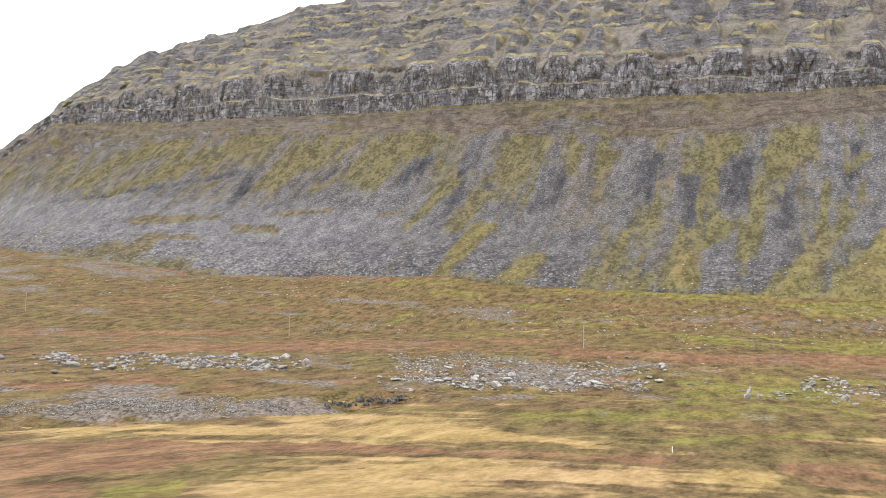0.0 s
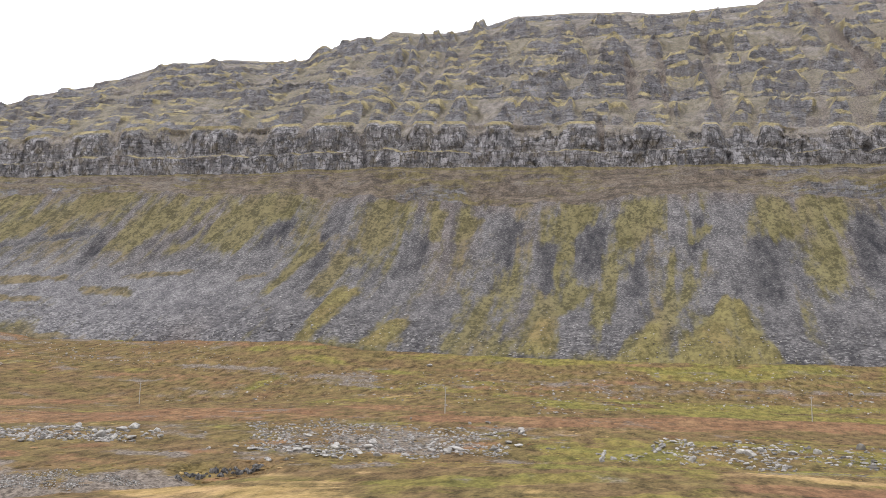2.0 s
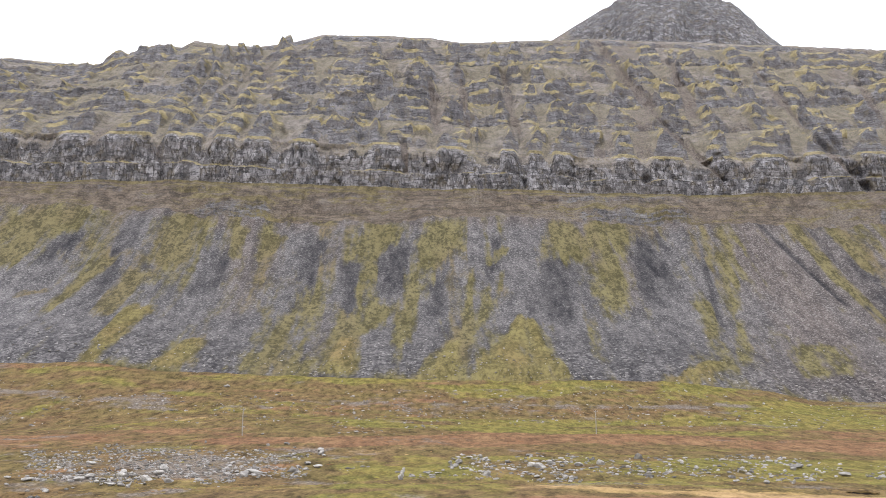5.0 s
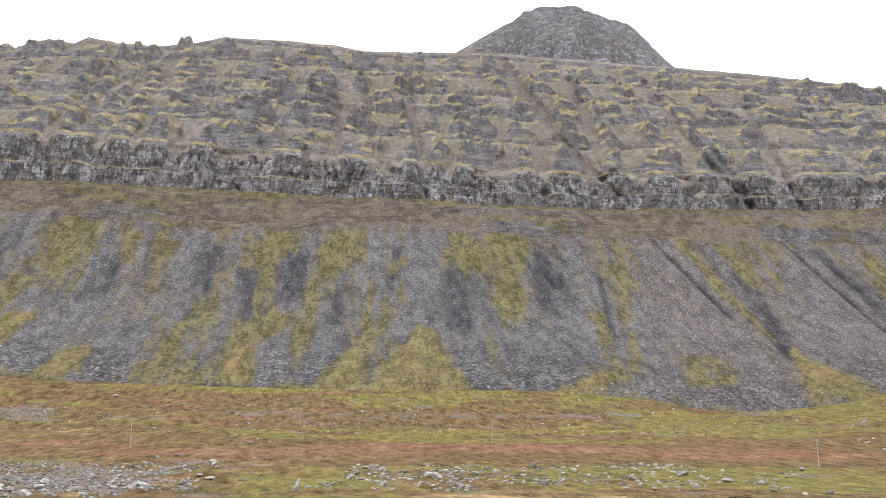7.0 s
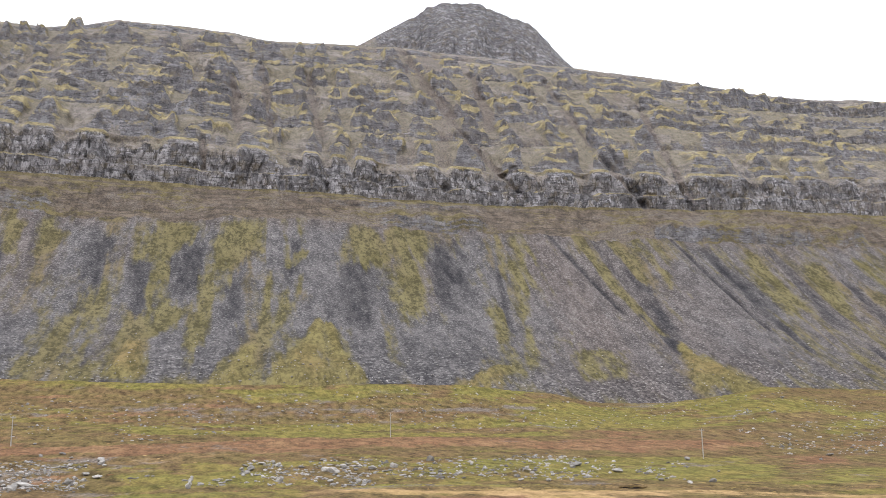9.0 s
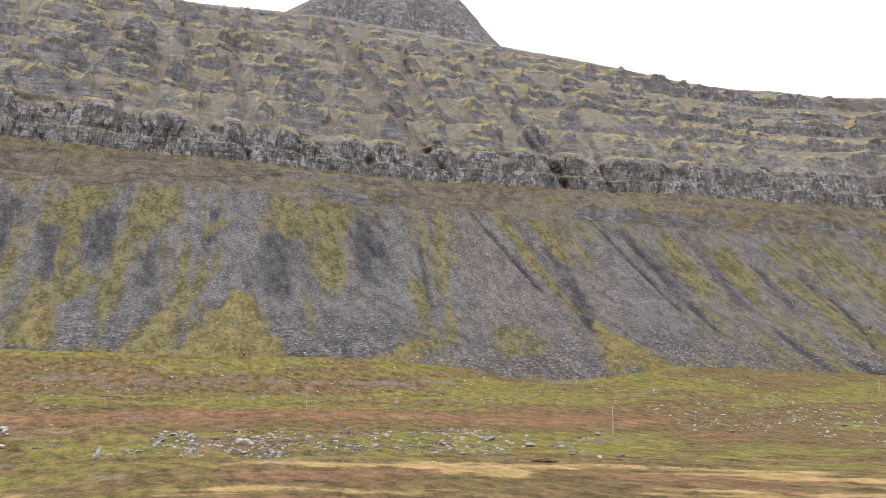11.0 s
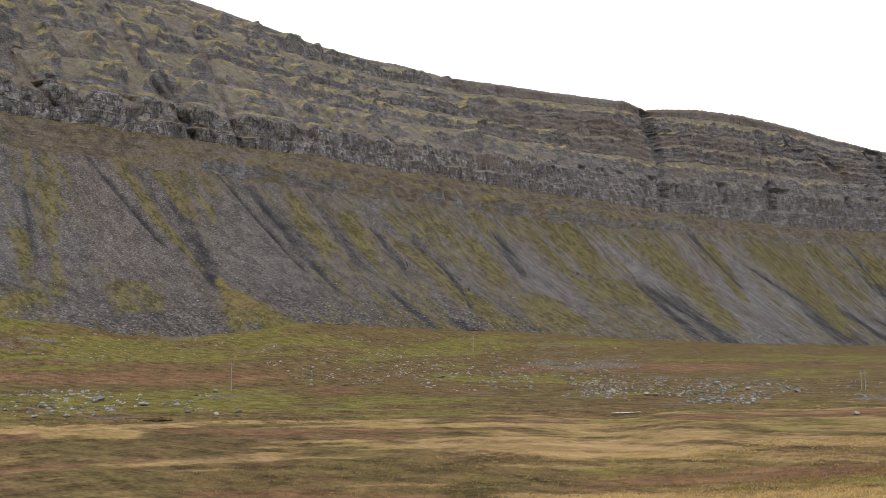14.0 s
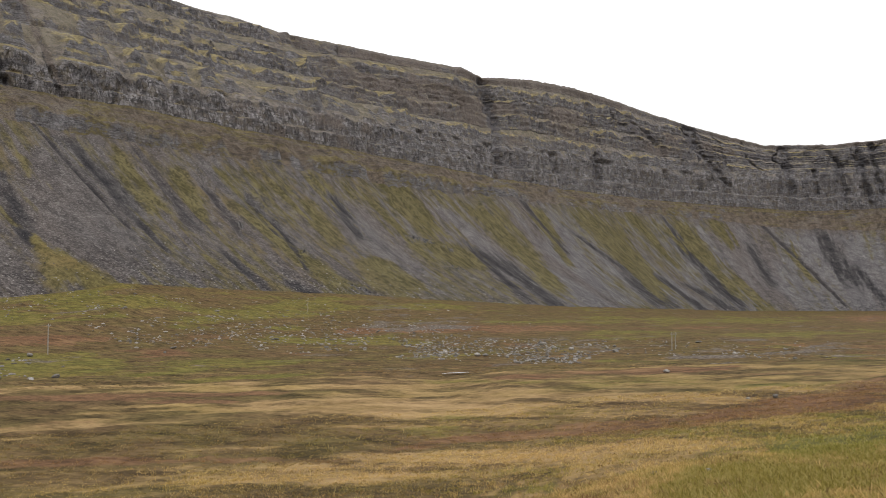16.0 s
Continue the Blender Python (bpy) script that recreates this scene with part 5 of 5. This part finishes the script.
def stone_litter():
    """Small stones past counting: on the rubble, the gravel bank, the heath and the foot of the scree."""
    ico = bmesh.new()
    bmesh.ops.create_icosphere(ico, subdivisions=1, radius=0.5)
    shape = np.array([v.co[:] for v in ico.verts])
    tri = np.array([[v.index for v in f.verts] for f in ico.faces])
    ico.free()
    rng = np.random.default_rng(11)
    spots = []
    areas = [(-24.5, -2.8, -4.9, -2.2, 4500, 0.25, 1.2), (-45, -26, -6.5, -5.2, 6000, 0.12, 0.5), (-45, -26, -3.9, -2.5, 1900, 0.4, 1.7), (-3, 34, -4.8, -2.9, 1900, 0.3, 1.5),
             (52, 69, -4.1, -2.3, 2400, 0.3, 1.3), (66, 84, -3.6, -2.3, 350, 0.3, 1.0), (-30, 60, -1.9, 1.6, 3800, 0.3, 1.6), (-45, -18, 0.5, 2.6, 700, 0.4, 1.4), (34, 64, -3.6, -0.3, 3000, 0.3, 1.7)]
    for k, (b0, b1, e0, e1, n, s0, s1) in enumerate(areas):
        b, e = rng.uniform(b0, b1, n * 2), rng.uniform(e0, e1, n * 2)
        off = (((2 * b - b0 - b1) / (b1 - b0)) ** 4 + ((2 * e - e0 - e1) / (e1 - e0)) ** 4) ** 0.25
        keep = fbm(b * 0.9, e * 2.6, 330 + k, 3) - 1.6 * smooth(0.55, 1.05, off + 0.5 * fbm(b * 0.5, e * 2.5, 360 + k, 3)) > rng.uniform(-0.6, 0.5, n * 2)
        for bb, ee in list(zip(b[keep], e[keep]))[:n]:
            p = ground_at(bb, ee)
            if p is not None:
                spots.append((*p, s0 + (s1 - s0) * rng.random() ** 2.5))
    foot = TALUS_PTS[0].reshape(-1, 3)
    pick = rng.integers(0, len(foot), 17000)
    pick = pick[rng.random(17000) < np.exp(-(pick // TALUS_PTS[0].shape[1]) / 22.0)]
    for p in foot[pick]:
        spots.append((p[0] + rng.normal(0, 0.6), p[1] + rng.normal(0, 0.6), p[2] + 0.1, 0.4 + 1.3 * rng.random() ** 3))
    spots = np.array(spots)
    n = len(spots)
    turn = rng.uniform(0, 6.283, n)
    rough = 1 + rng.uniform(-0.28, 0.28, (n, len(shape), 1))
    pts = shape[None] * rough * np.stack([rng.uniform(0.9, 1.5, n), rng.uniform(0.7, 1.1, n), rng.uniform(0.4, 0.8, n)], 1)[:, None] * spots[:, 3][:, None, None]
    c, s = np.cos(turn)[:, None], np.sin(turn)[:, None]
    pts = np.stack([pts[..., 0] * c - pts[..., 1] * s, pts[..., 0] * s + pts[..., 1] * c, pts[..., 2]], -1) + spots[:, None, :3] + np.array([0, 0, 0.06])
    faces = (tri[None] + (np.arange(n) * len(shape))[:, None, None]).reshape(-1, 3)
    me = bpy.data.meshes.new("stone_litter")
    me.from_pydata(pts.reshape(-1, 3).tolist(), [], faces.tolist())
    me.materials.append(RUBBLE)
    return me


tagged(new("stone_litter", stone_litter()), "small grey stones strewn over heath and gravel", "stones", kind="stuff")


# ---- the power line ----
def rod(bm, a, b, r0, r1, sides=8):
    a, b = Vector(a), Vector(b)
    m = Matrix.Translation((a + b) / 2) @ (b - a).to_track_quat("Z", "Y").to_matrix().to_4x4()
    bmesh.ops.create_cone(bm, cap_ends=True, segments=sides, radius1=r0, radius2=r1, depth=(b - a).length, matrix=m)


def bar(bm, centre, size):
    made = bmesh.ops.create_cube(bm, size=1, matrix=Matrix.Translation(centre) @ Matrix.Diagonal((*size, 1)))
    bmesh.ops.bevel(bm, geom=list({e for v in made["verts"] for e in v.link_edges}), offset=0.012, segments=1, affect="EDGES")


def insulator(parent, x, z):
    bm = bmesh.new()
    rod(bm, (x, 0, z), (x, 0, z + 0.16), 0.02, 0.02)
    rod(bm, (x, 0, z + 0.10), (x, 0, z + 0.20), 0.075, 0.06, 10)
    rod(bm, (x, 0, z + 0.20), (x, 0, z + 0.27), 0.05, 0.03, 10)
    part("insulator", bm, CERAMIC, parent, "brown glazed insulator")


def utility_pole(tall):
    pole = new("utility_pole")
    bm = bmesh.new()
    rod(bm, (0, 0, -1.2), (0, 0, tall), 0.18, 0.13, 12)
    part("shaft", bm, TIMBER, pole)
    bm = bmesh.new()
    bar(bm, (0, -0.15, tall - 0.45), (1.7, 0.10, 0.13))
    arm = part("crossarm", bm, TIMBER, pole)
    for x in (-0.75, 0.75):
        insulator(arm, x, tall - 0.40)
    insulator(pole, 0, tall - 0.02)
    bm = bmesh.new()
    rod(bm, (-0.5, -0.15, tall - 0.5), (0, -0.10, tall - 1.15), 0.02, 0.02)
    rod(bm, (0.5, -0.15, tall - 0.5), (0, -0.10, tall - 1.15), 0.02, 0.02)
    part("brace", bm, STEEL, pole)
    return tagged(pole, "weathered grey timber power pole on brown heath", "utility pole", "poles of the power line")


def pole_spot(b, d, el):
    """A plan point at a bearing and distance, on the ground."""
    th = radians(b - SQUARE)
    x, y = d * math.sin(th), d * math.cos(th)
    return Vector((x, y, ground_height(x, y)))


first = utility_pole(9.0)
first.matrix_world = Matrix.Translation(pole_spot(-8.8, 303, 0)) @ pose(0, 0, 0, 0, 0.5, 8)
for b, d, lean in ((-43.35, 458, 0.3), (-27.8, 405, -0.6), (13.58, 345, 0.0), (33.08, 286, -0.4), (48.5, 560, 0.3)):
    copy_thing(first, Matrix.Translation(pole_spot(b, d, 0)) @ pose(0, 0, 0, 0, lean, 5))


def twin_pole(tall):
    pole = new("twin_pole")
    for x in (-0.85, 0.85):
        bm = bmesh.new()
        rod(bm, (x, 0, -1.2), (x, 0, tall), 0.16, 0.12, 12)
        part("shaft", bm, TIMBER, pole)
    bm = bmesh.new()
    bar(bm, (0, -0.17, tall - 0.8), (3.4, 0.12, 0.16))
    arm = part("crossarm", bm, TIMBER, pole)
    for x in (-1.5, 0, 1.5):
        insulator(arm, x, tall - 0.73)
    return tagged(pole, "pair of weathered timber poles joined by a crossarm", "utility pole", "poles of the power line")


twin_pole(5.9).matrix_world = Matrix.Translation(pole_spot(71.95, 309, 0)) @ pose(0, 0, 0, 0, 0, -20)


def marker_stake():
    stake = new("marker_stake")
    bm = bmesh.new()
    rod(bm, (0, 0, -0.3), (0, 0, 0.62), 0.06, 0.055, 10)
    part("post", bm, plain_material("white_paint", (0.72, 0.72, 0.70), 0.5), stake)
    bm = bmesh.new()
    rod(bm, (0, 0, 0.62), (0, 0, 0.68), 0.065, 0.05, 10)
    part("cap", bm, plain_material("dark_cap", (0.10, 0.09, 0.08), 0.6), stake)
    return tagged(stake, "short white marker stake in a straw-coloured meadow", "marker stake")


marker_stake().matrix_world = Matrix.Translation(ground_at(-3.26, -8.05))


# ---- the brook ----
def brook():
    m = Nodes("brook_water")
    m.bsdf.inputs["Roughness"].default_value = 0.35
    m.bsdf.inputs["Specular IOR Level"].default_value = 0.5
    m.bsdf.inputs["IOR"].default_value = 1.33
    m.bump(m.noise(1.5, detail=4), 0.15, 0.1)
    # mottled grey to whitish base colour along the whole strip
    water = m.done(m.mix(m.ramp(m.noise(0.9, detail=4), 0.35, 0.6), (0.20, 0.22, 0.23), (0.72, 0.75, 0.78)))
    t = np.linspace(0, 1, 40)
    rows = []
    for side in (-1, 1):
        row = []
        for k in t:
            p = ground_at(57.2 + 1.9 * k, -4.84 + 0.10 * k)
            out_way = Vector((p.x, p.y, 0)).normalized()
            wide = 0.5 * math.sin(math.pi * min(1, max(0, k * 0.96 + 0.02))) ** 0.6 * (1 + 0.35 * value(k * 6, 0, 9).item())
            q = p + out_way * (side * wide * 1.6 + 0.8 * value(k * 4, 3, 9).item())
            row.append((q.x, q.y, p.z + 0.30))
        rows.append(row)
    return sheet("brook", np.array(rows), water, {})


tagged(new("brook", brook()), "whitish stretch of a small brook", "water", kind="structure")


def undercut_bank():
    """A low turf bank; the black body under it stands for its undercut's shade."""
    shade_black = plain_material("undercut_black", (0.022, 0.017, 0.013), 0.95)
    hag = new("peat_bank")
    for name, mat, x, y, z, sx, sy, sz in (("undercut_shade", shade_black, 0, 0, -0.05, 2.0, 0.7, 0.5), ("turf", GROUND, 0.2, 0.5, 0.25, 2.9, 1.2, 0.3)):
        bm = bmesh.new()
        bmesh.ops.create_icosphere(bm, subdivisions=3, radius=1, matrix=Matrix.Translation((x, y, z)) @ Matrix.Diagonal((sx, sy, sz, 1)))
        for v in bm.verts:
            v.co += noise.noise_vector(v.co * 1.3) * 0.3
        part(name, bm, mat, hag)
    return tagged(hag, "low turf bank with its undercut's shade put in as a black body", "peat bank")


undercut_bank().matrix_world = Matrix.Translation(ground_at(28.7, -5.0)) @ pose(0, 0, 0, 0, 0, -26)


# ---- grass ----
def grass_material():
    m = Nodes("meadow_grass", 0.05)
    rnd = m.add("ShaderNodeNewGeometry").outputs["Random Per Island"]
    shade = m.math("ADD", m.math("MULTIPLY", rnd, 0.26), 0.46)
    heath, straw, rust, green = growth_colours(m, shade, m.noise(0.06, detail=6, rough=0.65))
    col = heath
    for name, paint in (("straw", straw), ("rust", rust), ("green", green)):
        col = m.mix(m.ramp(m.attr(name), 0.25, 0.75), col, paint)
    pale = m.math("MULTIPLY", m.ramp(rnd, 0.5, 1.0), 0.35)
    col = m.mix(pale, m.mix(1.0, col, (1.75, 1.8, 1.5), "MULTIPLY"), (0.66, 0.54, 0.30))
    # thin blades let light through
    thin = m.add("ShaderNodeBsdfTranslucent")
    both = m.add("ShaderNodeMixShader")
    both.inputs[0].default_value = 0.5
    m.link(col, thin.inputs["Color"])
    m.link(m.bsdf.outputs[0], both.inputs[1])
    m.link(thin.outputs[0], both.inputs[2])
    m.link(both.outputs[0], m.tree.nodes["Material Output"].inputs["Surface"])
    return m.done(col)


def meadow_grass():
    rng = np.random.default_rng(5)
    b = np.concatenate([rng.uniform(40, 88, 12000), rng.uniform(58, 88, 14000), rng.uniform(30, 88, 9000)])
    u = rng.random(len(b))
    r = np.concatenate([9 + 60 * u[:12000] ** 1.6, 8 + 26 * u[12000:26000], 40 + 60 * u[26000:] ** 0.9])
    tall = np.concatenate([rng.uniform(0.05, 0.17, 26000), rng.uniform(0.06, 0.16, 9000)])
    col = np.clip(np.searchsorted(G_BE, b), 0, len(G_BE) - 1)
    ring = np.array([np.searchsorted(G_R[:, c], d) for c, d in zip(col, r)])
    ring = np.clip(ring, 1, len(G_R) - 1)
    t = (r - G_R[ring - 1, col]) / np.maximum(1e-6, G_R[ring, col] - G_R[ring - 1, col])
    z = G_Z[ring - 1, col] * (1 - t) + G_Z[ring, col] * t
    th = np.radians(b - SQUARE)
    base = np.stack([r * np.sin(th), r * np.cos(th), z - 0.02], 1)
    masks = {k: G_MASK[k][ring, col] + rng.uniform(-0.35, 0.35, len(b)) for k in ("straw", "rust", "green")}
    blades = 7
    n = len(b) * blades
    root = np.repeat(base, blades, 0) + np.concatenate([rng.normal(0, 0.10, (n, 2)) * np.repeat(0.6 + r / 60, blades)[:, None], np.zeros((n, 1))], 1)
    lean = rng.normal(0, 0.7, (n, 2))
    h = np.repeat(tall, blades) * rng.uniform(0.5, 1.2, n)
    wide = 0.008 + 0.00038 * np.repeat(r, blades)
    face = rng.uniform(0, 3.14, n)
    side = np.stack([np.cos(face) * wide, np.sin(face) * wide, 0 * face], 1)
    mid = root + np.stack([lean[:, 0] * h * 0.35, lean[:, 1] * h * 0.35, h * 0.6], 1)
    tip = root + np.stack([lean[:, 0] * h, lean[:, 1] * h, h], 1)
    pts = np.stack([root - side, root + side, mid + side * 0.7, mid - side * 0.7, tip], 1).reshape(-1, 3)
    k = np.arange(n)[:, None] * 5
    tris = np.concatenate([k + [0, 1, 2], k + [0, 2, 3], k + [3, 2, 4]], 1).reshape(-1, 3)
    me = bpy.data.meshes.new("meadow_grass")
    me.vertices.add(len(pts))
    me.vertices.foreach_set("co", pts.astype(np.float32).ravel())
    me.loops.add(tris.size)
    me.loops.foreach_set("vertex_index", tris.astype(np.int32).ravel())
    me.polygons.add(len(tris))
    me.polygons.foreach_set("loop_start", np.arange(0, tris.size, 3, dtype=np.int32))
    me.update(calc_edges=True)
    for key, val in masks.items():
        me.attributes.new(key, "FLOAT", "POINT").data.foreach_set("value", np.repeat(val, blades * 5).astype(np.float32))
    me.materials.append(grass_material())
    return me


tagged(new("meadow_grass", meadow_grass()), "tufted autumn grass of the meadow", "grass", kind="stuff")


# ---- tussocks of the heath ----
def tussock_material():
    m = Nodes("heath_tussocks", 0.05)
    rnd = m.add("ShaderNodeNewGeometry").outputs["Random Per Island"]
    heath, straw, rust, green = growth_colours(m, m.math("ADD", m.math("MULTIPLY", m.mix(0.5, rnd, m.noise(1.2, detail=4)), 0.4), 0.38), m.noise(0.06, detail=5))
    col = heath
    for name, paint in (("straw", straw), ("rust", rust), ("green", green)):
        col = m.mix(m.ramp(m.attr(name), 0.25, 0.75), col, paint)
    m.bump(m.noise(4.0, detail=4), 0.8, 0.1)
    return m.done(col)


def heath_tussocks():
    """Low rounded clumps of heath and moss past counting, over the land beyond the river."""
    ico = bmesh.new()
    bmesh.ops.create_icosphere(ico, subdivisions=1, radius=0.5)
    shape = np.array([v.co[:] for v in ico.verts])
    tri = np.array([[v.index for v in f.verts] for f in ico.faces])
    ico.free()
    rng = np.random.default_rng(21)
    n = 24000
    b = rng.uniform(-46, 85, n)
    col = np.clip(np.searchsorted(G_BE, b), 0, len(G_BE) - 1)
    ring = rng.integers(150, len(G_R) - 45, n)
    r, z = G_R[ring, col], G_Z[ring, col]
    keep = (r > RIVER + 6) & (G_MASK["gravel"][ring, col] < rng.uniform(0.1, 0.8, n)) & (fbm(r * np.sin(np.radians(b)) / 25, r / 25, 340, 3) > rng.uniform(-0.5, 0.3, n))
    b, r, z, col, ring = b[keep], r[keep], z[keep], col[keep], ring[keep]
    n = len(b)
    th = np.radians(b - SQUARE)
    size = (0.5 + 1.3 * rng.random(n) ** 2) * (0.7 + r / 900)
    pts = shape[None] * (1 + rng.uniform(-0.25, 0.25, (n, len(shape), 1))) * np.stack([rng.uniform(0.9, 1.8, n), rng.uniform(0.9, 1.5, n), rng.uniform(0.28, 0.5, n)], 1)[:, None] * size[:, None, None]
    pts = pts + np.stack([r * np.sin(th), r * np.cos(th), z - 0.11 * size], 1)[:, None]
    faces = (tri[None] + (np.arange(n) * len(shape))[:, None, None]).reshape(-1, 3)
    me = bpy.data.meshes.new("heath_tussocks")
    me.from_pydata(pts.reshape(-1, 3).tolist(), [], faces.tolist())
    me.polygons.foreach_set("use_smooth", np.full(len(faces), True))
    for key in ("straw", "rust", "green"):
        val = G_MASK[key][ring, col] + rng.uniform(-0.3, 0.3, n)
        me.attributes.new(key, "FLOAT", "POINT").data.foreach_set("value", np.repeat(val, len(shape)).astype(np.float32))
    me.materials.append(tussock_material())
    return me


tagged(new("heath_tussocks", heath_tussocks()), "low clumps of brown and olive heath", "heath", kind="stuff")
